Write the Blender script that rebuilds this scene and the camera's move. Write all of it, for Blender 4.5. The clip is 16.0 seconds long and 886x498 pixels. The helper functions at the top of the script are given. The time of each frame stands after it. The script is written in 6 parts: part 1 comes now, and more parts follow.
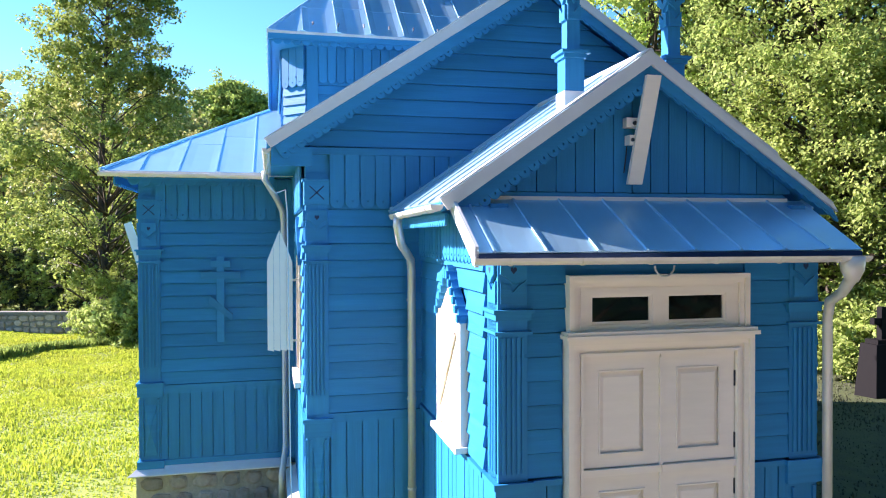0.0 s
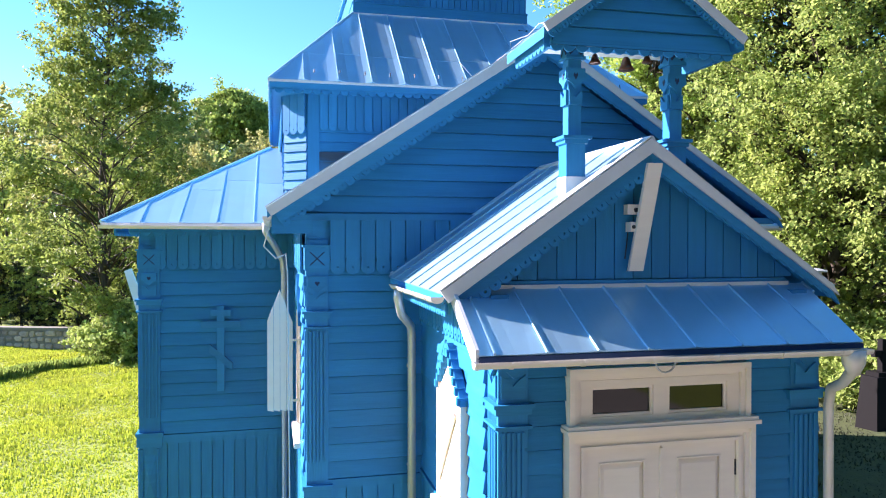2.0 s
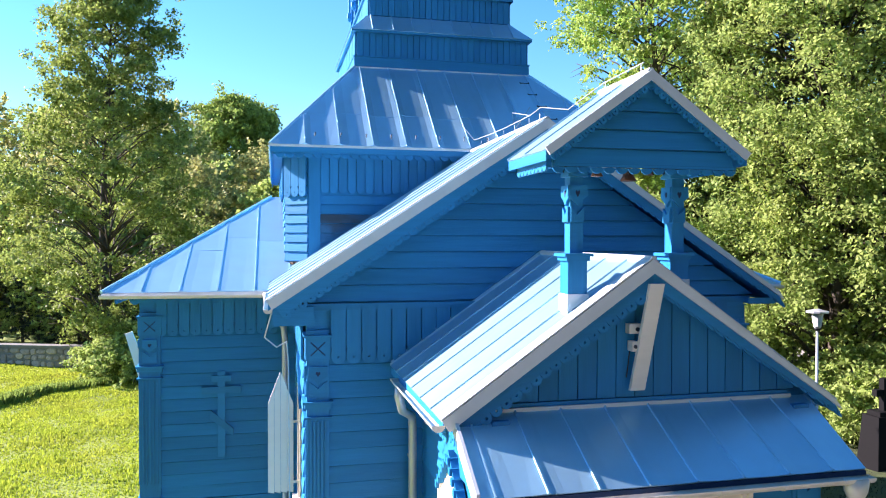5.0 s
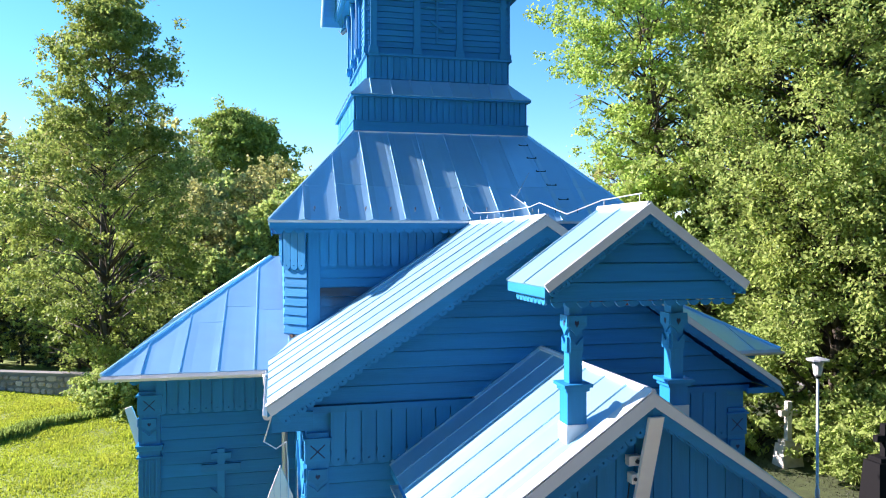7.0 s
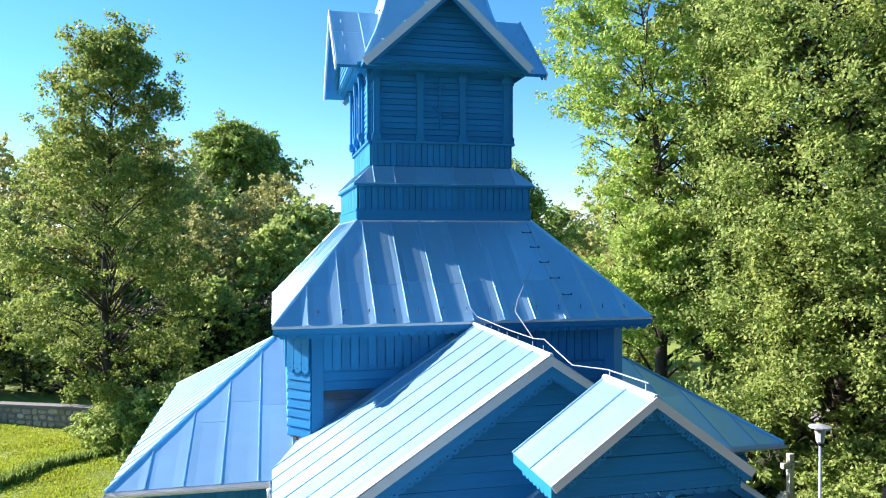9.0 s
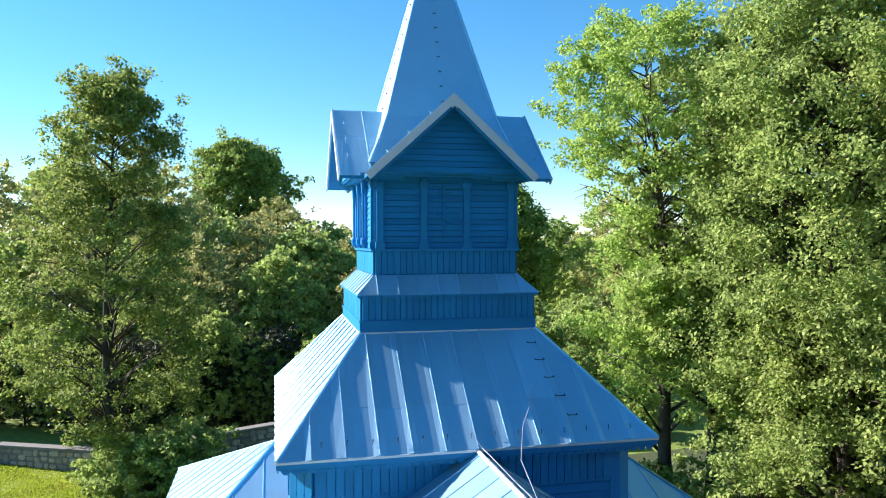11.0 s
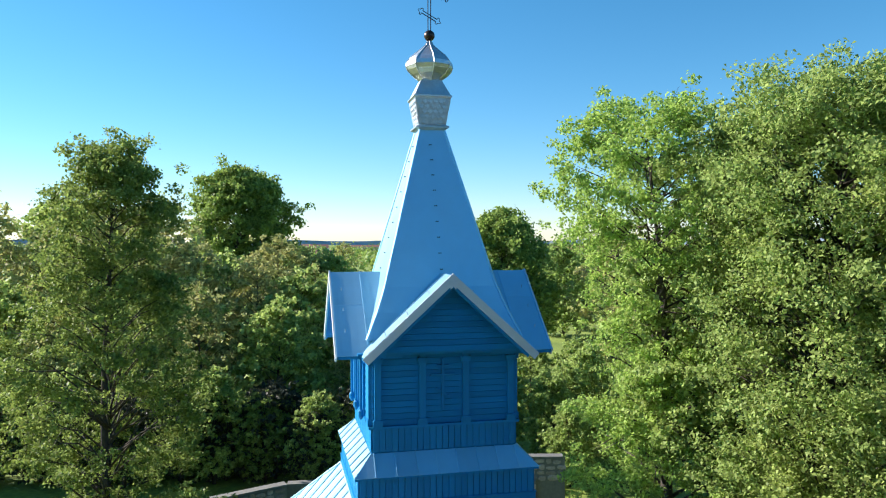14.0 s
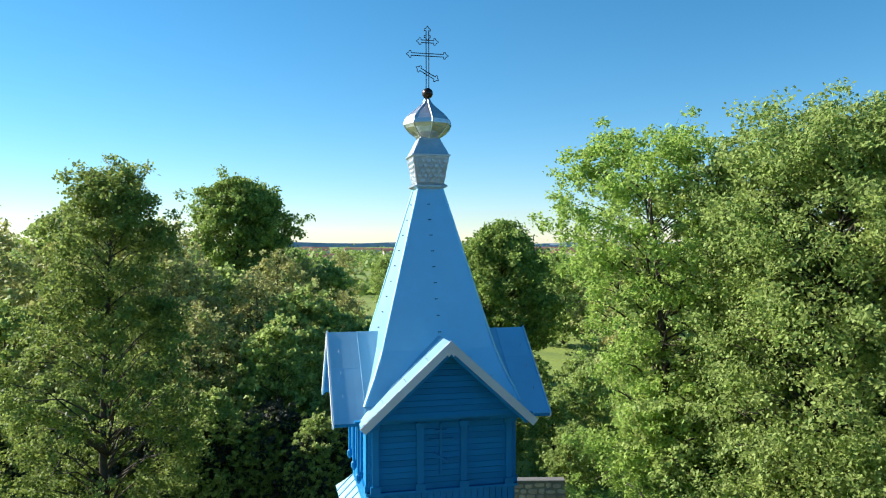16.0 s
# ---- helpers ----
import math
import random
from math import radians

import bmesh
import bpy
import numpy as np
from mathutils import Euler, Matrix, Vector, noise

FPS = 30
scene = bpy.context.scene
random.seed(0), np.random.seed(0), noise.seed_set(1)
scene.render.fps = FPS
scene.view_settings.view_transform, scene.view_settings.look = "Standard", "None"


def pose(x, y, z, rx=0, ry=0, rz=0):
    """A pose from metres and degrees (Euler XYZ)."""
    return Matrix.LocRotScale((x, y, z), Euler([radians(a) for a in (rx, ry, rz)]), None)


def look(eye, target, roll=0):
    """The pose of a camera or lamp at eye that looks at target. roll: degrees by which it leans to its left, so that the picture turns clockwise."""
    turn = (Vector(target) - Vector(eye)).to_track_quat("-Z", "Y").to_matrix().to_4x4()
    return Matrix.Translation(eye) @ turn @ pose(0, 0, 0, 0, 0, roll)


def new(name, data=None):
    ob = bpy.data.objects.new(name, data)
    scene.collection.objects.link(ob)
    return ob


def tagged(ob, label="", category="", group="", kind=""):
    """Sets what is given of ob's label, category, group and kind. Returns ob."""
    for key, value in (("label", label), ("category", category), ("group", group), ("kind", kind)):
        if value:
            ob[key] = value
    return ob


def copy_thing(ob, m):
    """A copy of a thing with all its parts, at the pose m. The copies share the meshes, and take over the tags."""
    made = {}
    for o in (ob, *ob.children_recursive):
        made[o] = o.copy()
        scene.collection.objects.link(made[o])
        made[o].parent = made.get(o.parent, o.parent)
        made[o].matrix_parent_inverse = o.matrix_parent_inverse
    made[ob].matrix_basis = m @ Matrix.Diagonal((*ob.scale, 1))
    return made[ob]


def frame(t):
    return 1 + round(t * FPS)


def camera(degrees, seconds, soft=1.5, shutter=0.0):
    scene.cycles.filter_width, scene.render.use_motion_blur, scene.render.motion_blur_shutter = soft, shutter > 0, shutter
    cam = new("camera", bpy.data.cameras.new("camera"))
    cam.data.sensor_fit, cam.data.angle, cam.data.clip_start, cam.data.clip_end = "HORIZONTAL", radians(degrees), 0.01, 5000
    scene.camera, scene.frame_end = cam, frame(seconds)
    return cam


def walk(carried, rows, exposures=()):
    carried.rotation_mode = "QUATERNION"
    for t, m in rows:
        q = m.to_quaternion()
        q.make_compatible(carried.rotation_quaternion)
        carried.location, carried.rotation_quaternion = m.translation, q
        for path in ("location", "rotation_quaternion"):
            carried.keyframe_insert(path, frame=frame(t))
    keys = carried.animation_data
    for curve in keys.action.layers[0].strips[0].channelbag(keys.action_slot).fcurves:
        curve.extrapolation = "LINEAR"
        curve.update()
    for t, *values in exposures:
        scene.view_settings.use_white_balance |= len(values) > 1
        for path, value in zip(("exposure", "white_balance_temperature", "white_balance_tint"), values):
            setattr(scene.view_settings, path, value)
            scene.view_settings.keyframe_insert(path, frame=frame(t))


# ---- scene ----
cam = camera(62.3, 16.0, 1.1)
PATH = [
    (0, (0.302, 0.043, 3.864), (0.805, 1.978, 3.831), -0.2),
    (0.5, (0.317, 0.037, 3.993), (0.82, 1.973, 3.963), -0.1),
    (1, (0.329, 0.059, 4.209), (0.831, 1.995, 4.18), -0.0),
    (1.5, (0.324, 0.063, 4.416), (0.825, 1.999, 4.385), 0.0),
    (2, (0.308, 0.064, 4.63), (0.81, 2.0, 4.604), -0.0),
    (2.5, (0.298, 0.055, 4.84), (0.799, 1.991, 4.814), -0.0),
    (3, (0.284, 0.062, 5.067), (0.785, 1.998, 5.043), 0.0),
    (5.3, (0.318, 0.102, 5.829), (0.817, 2.039, 5.796), 0.1),
    (5.5, (0.306, 0.087, 5.9), (0.806, 2.023, 5.876), -0.1),
    (6, (0.282, 0.11, 6.213), (0.783, 2.047, 6.189), -0.0),
    (6.5, (0.287, 0.116, 6.538), (0.787, 2.052, 6.515), -0.0),
    (7, (0.329, 0.114, 6.912), (0.828, 2.051, 6.89), -0.1),
    (7.5, (0.336, 0.122, 7.306), (0.835, 2.059, 7.283), -0.1),
    (8, (0.325, 0.137, 7.749), (0.823, 2.074, 7.726), -0.1),
    (8.5, (0.319, 0.144, 8.179), (0.817, 2.081, 8.157), -0.0),
    (9, (0.285, 0.147, 8.667), (0.783, 2.084, 8.644), -0.1),
    (9.2, (0.259, 0.114, 8.851), (0.759, 2.05, 8.833), -0.0),
    (11.5, (0.273, 0.345, 11.529), (0.767, 2.283, 11.506), -0.1),
    (12, (0.256, 0.349, 12.263), (0.751, 2.287, 12.242), -0.0),
    (12.5, (0.283, 0.377, 13.004), (0.776, 2.316, 12.982), -0.0),
    (13, (0.324, 0.451, 13.624), (0.817, 2.389, 13.602), -0.1),
    (13.5, (0.361, 0.517, 13.985), (0.854, 2.455, 13.965), -0.1),
    (14, (0.383, 0.531, 14.315), (0.875, 2.469, 14.295), -0.1),
    (14.5, (0.406, 0.539, 14.583), (0.897, 2.477, 14.568), -0.0),
    (15, (0.401, 0.54, 14.924), (0.893, 2.479, 14.909), -0.0),
    (15.5, (0.409, 0.584, 15.235), (0.901, 2.522, 15.22), -0.1),
    (16, (0.455, 0.609, 15.551), (0.946, 2.548, 15.536), -0.1),
]
walk(cam, [(t, look(eye, target, roll)) for t, eye, target, roll in PATH], [(0.0, 1.98, 6400, 34), (5.0, 1.80, 6350, 31), (9.0, 1.5, 6200, 25), (12.0, 1.27, 6150, 19), (16.0, 0.95, 6150, 15)])

# ---- world, sun, exposure ----
SUN_EL, SUN_AZ = radians(29.3), radians(-57.7)      # azimuth from +y, clockwise
world = bpy.data.worlds.new("sky")
scene.world = world
world.use_nodes = True
wn = world.node_tree
sky = wn.nodes.new("ShaderNodeTexSky")
sky.sky_type, sky.sun_disc = "NISHITA", False
sky.sun_elevation, sky.sun_rotation = SUN_EL, SUN_AZ
sky.air_density, sky.dust_density, sky.ozone_density = 1.2, 0.0, 4.0
wn.nodes["Background"].inputs[1].default_value = 0.08
sky.altitude = 2200
deep = wn.nodes.new("ShaderNodeHueSaturation")
deep.inputs["Hue"].default_value, deep.inputs["Saturation"].default_value = 0.482, 1.22
wn.links.new(sky.outputs[0], deep.inputs["Color"])
wn.links.new(deep.outputs[0], wn.nodes["Background"].inputs[0])
sun = new("sun", bpy.data.lights.new("sun", "SUN"))
sun.data.energy, sun.data.angle, sun.data.color = 5.0, radians(0.6), (1.0, 0.93, 0.82)
sun_dir = Vector((math.sin(SUN_AZ) * math.cos(SUN_EL), math.cos(SUN_AZ) * math.cos(SUN_EL), math.sin(SUN_EL)))
sun.matrix_world = look(sun_dir * 80, (0, 0, 0))


# ---- materials ----
def material(name, color, rough=0.6, metal=0.0, vary=0.12, grain=(6, 6, 6), grain_amount=0.15, bump=0.1, bump_scale=40.0,
             stain=0.15, stain_scale=0.8, stain_color=None, island=False, spec=0.5, translucent=0.0, stain_from=0.5):
    m = bpy.data.materials.new(name)
    m.use_nodes = True
    nt = m.node_tree
    N, L = nt.nodes, nt.links
    bsdf = N["Principled BSDF"]
    bsdf.inputs["Roughness"].default_value = rough
    bsdf.inputs["Metallic"].default_value = metal
    bsdf.inputs["Specular IOR Level"].default_value = spec
    co = N.new("ShaderNodeTexCoord")
    mp = N.new("ShaderNodeMapping")
    mp.inputs["Scale"].default_value = grain
    L.new(co.outputs["Object"], mp.inputs[0])
    n1 = N.new("ShaderNodeTexNoise")
    n1.inputs["Scale"].default_value, n1.inputs["Detail"].default_value = 1.0, 6
    L.new(mp.outputs[0], n1.inputs["Vector"])
    n2 = N.new("ShaderNodeTexNoise")
    n2.inputs["Scale"].default_value, n2.inputs["Detail"].default_value = stain_scale, 5
    L.new(co.outputs["Object"], n2.inputs["Vector"])
    if island:
        rnd = N.new("ShaderNodeNewGeometry").outputs["Random Per Island"]
    else:
        rnd = N.new("ShaderNodeObjectInfo").outputs["Random"]

    def mul(a, lo, hi):
        r = N.new("ShaderNodeMapRange")
        r.inputs[3].default_value, r.inputs[4].default_value = lo, hi
        L.new(a, r.inputs[0])
        return r.outputs[0]
    v = mul(rnd, 1 - vary, 1 + vary)
    g = mul(n1.outputs[0], 1 - grain_amount * 2, 1 + grain_amount * 2)
    k = N.new("ShaderNodeMath")
    k.operation = "MULTIPLY"
    L.new(v, k.inputs[0]), L.new(g, k.inputs[1])
    base = N.new("ShaderNodeMix")
    base.data_type = "RGBA"
    base.inputs[6].default_value = (*color, 1)
    base.inputs[7].default_value = (*(stain_color or [c * 0.55 for c in color]), 1)
    ramp = N.new("ShaderNodeMapRange")
    ramp.inputs[1].default_value, ramp.inputs[2].default_value = stain_from, stain_from + 0.25
    ramp.inputs[4].default_value = stain
    L.new(n2.outputs[0], ramp.inputs[0])
    L.new(ramp.outputs[0], base.inputs[0])
    sc = N.new("ShaderNodeVectorMath")
    sc.operation = "SCALE"
    L.new(base.outputs[2], sc.inputs[0]), L.new(k.outputs[0], sc.inputs["Scale"])
    L.new(sc.outputs[0], bsdf.inputs["Base Color"])
    spread = 0.12 if metal < 0.3 else 0.03
    rr = mul(n1.outputs[0], max(rough - spread, 0.03), min(rough + spread, 1))
    L.new(rr, bsdf.inputs["Roughness"])
    if bump:
        n3 = N.new("ShaderNodeTexNoise")
        n3.inputs["Scale"].default_value, n3.inputs["Detail"].default_value = bump_scale, 4
        L.new(mp.outputs[0] if grain != (6, 6, 6) else co.outputs["Object"], n3.inputs["Vector"])
        b = N.new("ShaderNodeBump")
        b.inputs["Strength"].default_value, b.inputs["Distance"].default_value = bump, 0.02
        L.new(n3.outputs[0], b.inputs["Height"])
        L.new(b.outputs[0], bsdf.inputs["Normal"])
    if translucent:
        tr = N.new("ShaderNodeBsdfTranslucent")
        L.new(sc.outputs[0], tr.inputs[0])
        mx = N.new("ShaderNodeMixShader")
        mx.inputs[0].default_value = translucent
        L.new(bsdf.outputs[0], mx.inputs[1]), L.new(tr.outputs[0], mx.inputs[2])
        L.new(mx.outputs[0], N["Material Output"].inputs[0])
    return m


BLUE = (0.010, 0.212, 0.46)
M_blue = material("blue_paint_boards", BLUE, 0.5, vary=0.10, grain=(1.5, 1.5, 22), grain_amount=0.09, bump=0.12, bump_scale=3, stain=0.35, stain_scale=0.7, stain_color=(0.008, 0.18, 0.39), spec=0.22)
M_blue_v = material("blue_paint_upright_boards", BLUE, 0.5, vary=0.10, grain=(22, 22, 1.5), grain_amount=0.09, bump=0.12, bump_scale=3, stain=0.35, stain_scale=0.7, stain_color=(0.008, 0.18, 0.39), spec=0.22)
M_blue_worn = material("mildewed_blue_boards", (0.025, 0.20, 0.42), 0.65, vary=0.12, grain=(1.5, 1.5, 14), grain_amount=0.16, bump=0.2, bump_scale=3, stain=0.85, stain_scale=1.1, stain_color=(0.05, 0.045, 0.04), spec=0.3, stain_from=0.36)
# near-black blue paints the shade inside carved lines, heart cuts and open gaps
M_groove = material("dark_blue_shadowed_groove", (0.006, 0.03, 0.09), 0.8, vary=0, bump=0)
M_white = material("white_oil_paint", (0.84, 0.76, 0.68), 0.45, vary=0.03, grain=(3, 3, 20), grain_amount=0.03, bump=0.06, bump_scale=6, stain=0.25, stain_color=(0.55, 0.52, 0.47))
M_roof = material("bright_sheet_steel", (0.41, 0.70, 0.86), 0.36, metal=0.72, vary=0.07, grain=(3, 3, 3), grain_amount=0.03, bump=0.04, bump_scale=2.0, stain=0.12, stain_scale=1.3, stain_color=(0.5, 0.55, 0.6))
M_trim = material("pale_metal_flashing", (0.66, 0.69, 0.73), 0.42, metal=0.15, vary=0.04, grain_amount=0.04, bump=0.05, bump_scale=3, stain=0.25, stain_color=(0.5, 0.5, 0.48))
M_gutter = material("cream_coated_gutter_steel", (0.66, 0.64, 0.60), 0.4, metal=0.2, vary=0.03, grain_amount=0.05, bump=0.03, stain=0.35, stain_scale=4, stain_color=(0.38, 0.34, 0.29))
M_pipe = material("galvanised_pipe", (0.50, 0.53, 0.57), 0.4, metal=0.4, vary=0.03, grain_amount=0.08, bump=0.03, stain=0.2)
M_silver = material("silver_shingle_metal", (0.62, 0.63, 0.64), 0.33, metal=0.9, vary=0.12, grain=(9, 9, 9), grain_amount=0.1, bump=0.3, bump_scale=12, stain=0.2, stain_scale=3)
M_ball = material("tarnished_copper_ball", (0.07, 0.045, 0.035), 0.35, metal=0.8, vary=0, grain_amount=0.2)
M_iron = material("dark_painted_iron", (0.03, 0.035, 0.05), 0.5, metal=0.3, vary=0.05)
M_wood = material("bare_weathered_timber", (0.16, 0.10, 0.06), 0.8, vary=0.2, grain=(2, 2, 20), grain_amount=0.3)
M_stone = material("field_stone", (0.36, 0.31, 0.28), 0.85, vary=0.35, grain=(14, 14, 14), grain_amount=0.2, bump=0.5, bump_scale=20, stain=0.5, stain_scale=5, stain_color=(0.25, 0.14, 0.11))
M_mortar = material("lime_mortar", (0.42, 0.39, 0.35), 0.9, vary=0, grain=(20, 20, 20), grain_amount=0.15, bump=0.5)
M_concrete = material("grey_concrete_coping", (0.19, 0.185, 0.17), 0.9, vary=0.1, grain_amount=0.15, bump=0.4, stain=0.4)
M_granite = material("pale_grave_stone", (0.50, 0.47, 0.42), 0.8, vary=0.1, grain_amount=0.12, bump=0.3, stain=0.4, stain_scale=4)
M_black = material("polished_black_granite", (0.006, 0.006, 0.007), 0.75, vary=0.05, grain_amount=0.15, spec=0.15)
M_bark = material("furrowed_bark", (0.075, 0.06, 0.045), 0.9, vary=0.15, grain=(18, 18, 3), grain_amount=0.35, bump=0.8, bump_scale=2, stain=0.3, stain_scale=2)
M_leaf = material("fresh_spring_leaves", (0.35, 0.45, 0.13), 0.5, spec=0.15, vary=0.38, grain_amount=0.12, bump=0, stain=0.45, stain_scale=0.45, stain_color=(0.46, 0.50, 0.11), island=True, translucent=0.5)
M_leaf_dark = material("deep_green_leaves", (0.27, 0.37, 0.085), 0.5, spec=0.15, vary=0.38, grain_amount=0.1, bump=0, stain=0.4, stain_scale=0.4, island=True, translucent=0.45)
M_leaf_lime = material("lime_green_leaves", (0.38, 0.52, 0.12), 0.5, spec=0.15, vary=0.3, grain_amount=0.1, bump=0, stain=0.4, stain_scale=0.5, stain_color=(0.36, 0.47, 0.07), island=True, translucent=0.5)
M_leaf_mid = material("grey_green_leaves", (0.40, 0.50, 0.14), 0.55, spec=0.15, vary=0.35, grain_amount=0.1, bump=0, stain=0.5, stain_scale=0.3, stain_color=(0.33, 0.34, 0.12), island=True, translucent=0.4)
M_leaf_linden = material("soft_linden_leaves", (0.24, 0.31, 0.075), 0.5, spec=0.15, vary=0.35, grain_amount=0.12, bump=0, stain=0.45, stain_scale=0.45, stain_color=(0.34, 0.38, 0.07), island=True, translucent=0.5)
# leaf colour set dark to stand for shade and keep bounce light low
M_leaf_shade = material("leaves_darkened_for_shade", (0.06, 0.07, 0.04), 0.6, vary=0.35, grain_amount=0.1, bump=0, stain=0.4, stain_scale=0.4, island=True, translucent=0.3)
M_leaf_olive = material("budding_olive_leaves", (0.47, 0.47, 0.17), 0.6, spec=0.15, vary=0.4, grain_amount=0.1, bump=0, stain=0.4, stain_scale=0.4, island=True, translucent=0.35)
M_grass = material("grass_blades", (0.34, 0.42, 0.04), 0.6, vary=0.18, grain_amount=0.1, bump=0, stain=0.6, stain_scale=0.35, stain_color=(0.42, 0.44, 0.06), island=True, translucent=0.45)
M_ground = material("meadow_turf", (0.20, 0.26, 0.035), 0.9, vary=0, grain=(3, 3, 3), grain_amount=0.3, bump=0.9, bump_scale=9, stain=0.7, stain_scale=0.12, stain_color=(0.075, 0.13, 0.025))
# turf colour darkened to hold the shade of church and trees
M_lawn = material("turf_with_painted_shade", (0.05, 0.068, 0.02), 0.9, vary=0, grain=(3, 3, 3), grain_amount=0.35, bump=0.9, bump_scale=9, stain=0.7, stain_scale=0.4, stain_color=(0.04, 0.06, 0.02))
M_lampglass = material("frosted_lamp_glass", (0.75, 0.75, 0.72), 0.3, vary=0)
M_bronze = material("brown_bell_bronze", (0.13, 0.05, 0.03), 0.45, metal=0.6, vary=0.1)
M_render = material("pale_house_render", (0.55, 0.48, 0.40), 0.9, vary=0.35, grain_amount=0.05, bump=0)
M_tile = material("red_brown_tiles", (0.22, 0.10, 0.07), 0.9, vary=0.4, grain_amount=0.05, bump=0)
# pale blue is distance haze mixed into the hills' own colour
M_hill = material("hazed_far_hill", (0.30, 0.38, 0.46), 1.0, vary=0, grain=(0.01, 0.01, 0.05), grain_amount=0.2, bump=0, stain=0.3, stain_scale=0.01)
M_asphalt = material("worn_pale_path", (0.27, 0.25, 0.235), 0.95, vary=0, grain_amount=0.15, bump=0.3)
M_glass = bpy.data.materials.new("dark_window_glass")
M_glass.use_nodes = True
gb = M_glass.node_tree.nodes["Principled BSDF"]
gb.inputs["Base Color"].default_value = (0.004, 0.005, 0.006, 1)
gb.inputs["Roughness"].default_value = 0.04
gb.inputs["Specular IOR Level"].default_value = 0.5


# ---- geometry helpers ----
class Geo:
    """Vertices and faces of one mesh."""

    def __init__(self):
        self.v, self.f = [], []

    def add(self, verts, faces):
        k = len(self.v)
        self.v += [tuple(p) for p in verts]
        self.f += [tuple(i + k for i in f) for f in faces]
        return self

    def box(self, x0, x1, y0, y1, z0, z1):
        p = [(x, y, z) for z in (z0, z1) for y in (y0, y1) for x in (x0, x1)]
        return self.add(p, [(0, 2, 3, 1), (4, 5, 7, 6), (0, 1, 5, 4), (2, 6, 7, 3), (0, 4, 6, 2), (1, 3, 7, 5)])

    def hull8(self, a, b):
        """A solid between two equal rings."""
        n = len(a)
        return self.add(list(a) + list(b), [tuple(reversed(range(n))), tuple(range(n, 2 * n))] + [(i, (i + 1) % n, n + (i + 1) % n, n + i) for i in range(n)])

    def slab(self, ring, shift):
        s = Vector(shift)
        a = [Vector(p) for p in ring]
        return self.hull8(a, [p + s for p in a])

    def rings(self, rr, cap=True):
        n = len(rr[0])
        faces = []
        for j in range(len(rr) - 1):
            faces += [(j * n + i, j * n + (i + 1) % n, (j + 1) * n + (i + 1) % n, (j + 1) * n + i) for i in range(n)]
        if cap:
            faces += [tuple(reversed(range(n))), tuple(range((len(rr) - 1) * n, len(rr) * n))]
        return self.add([p for r in rr for p in r], faces)

    def tube(self, pts, r, n=8, arc=(0, 2 * math.pi)):
        pts = [Vector(p) for p in pts]
        rad = r if isinstance(r, (list, tuple)) else [r] * len(pts)
        rr = []
        ref = None
        for i, p in enumerate(pts):
            d = (pts[min(i + 1, len(pts) - 1)] - pts[max(i - 1, 0)]).normalized()
            if ref is None:
                ref = d.cross(Vector((0, 0, 1)) if abs(d.z) < 0.9 else Vector((1, 0, 0))).normalized()
            u = (ref - d * ref.dot(d)).normalized()
            w = d.cross(u)
            rr.append([p + (u * math.cos(2 * math.pi * k / n) + w * math.sin(2 * math.pi * k / n)) * rad[i] for k in range(n)])
        return self.rings(rr)

    def square_rings(self, cx, cy, levels):
        return self.rings([[(cx - h, cy - h, z), (cx + h, cy - h, z), (cx + h, cy + h, z), (cx - h, cy + h, z)] for z, h in levels])


def part(name, geo, mat, parent=None, label="", smooth=False):
    me = bpy.data.meshes.new(name)
    me.from_pydata(geo.v, [], geo.f)
    me.materials.append(mat)
    if smooth:
        me.polygons.foreach_set("use_smooth", [True] * len(me.polygons))
    ob = new(name, me)
    if parent:
        ob.parent = parent
        top = parent
        while top.parent:
            top = top.parent
        if top == parent:
            ob.matrix_parent_inverse = Matrix.Translation(-top.location)
    if label:
        ob["label"] = label
    return ob


def thing(name, base, label, category, group="", kind=""):
    ob = new(name)
    ob.location = base
    ob.empty_display_size = 0.3
    return tagged(ob, label, category, group, kind)


rng = random.Random(7)
X, Y, Z = Vector((1, 0, 0)), Vector((0, 1, 0)), Vector((0, 0, 1))


class Face:
    """A wall plane: a point u along it, h up and d out of it."""

    def __init__(self, origin, along, out):
        self.o, self.a, self.n = Vector(origin), Vector(along).normalized(), Vector(out).normalized()

    def p(self, u, h, d=0.0):
        return self.o + self.a * u + Z * h + self.n * d


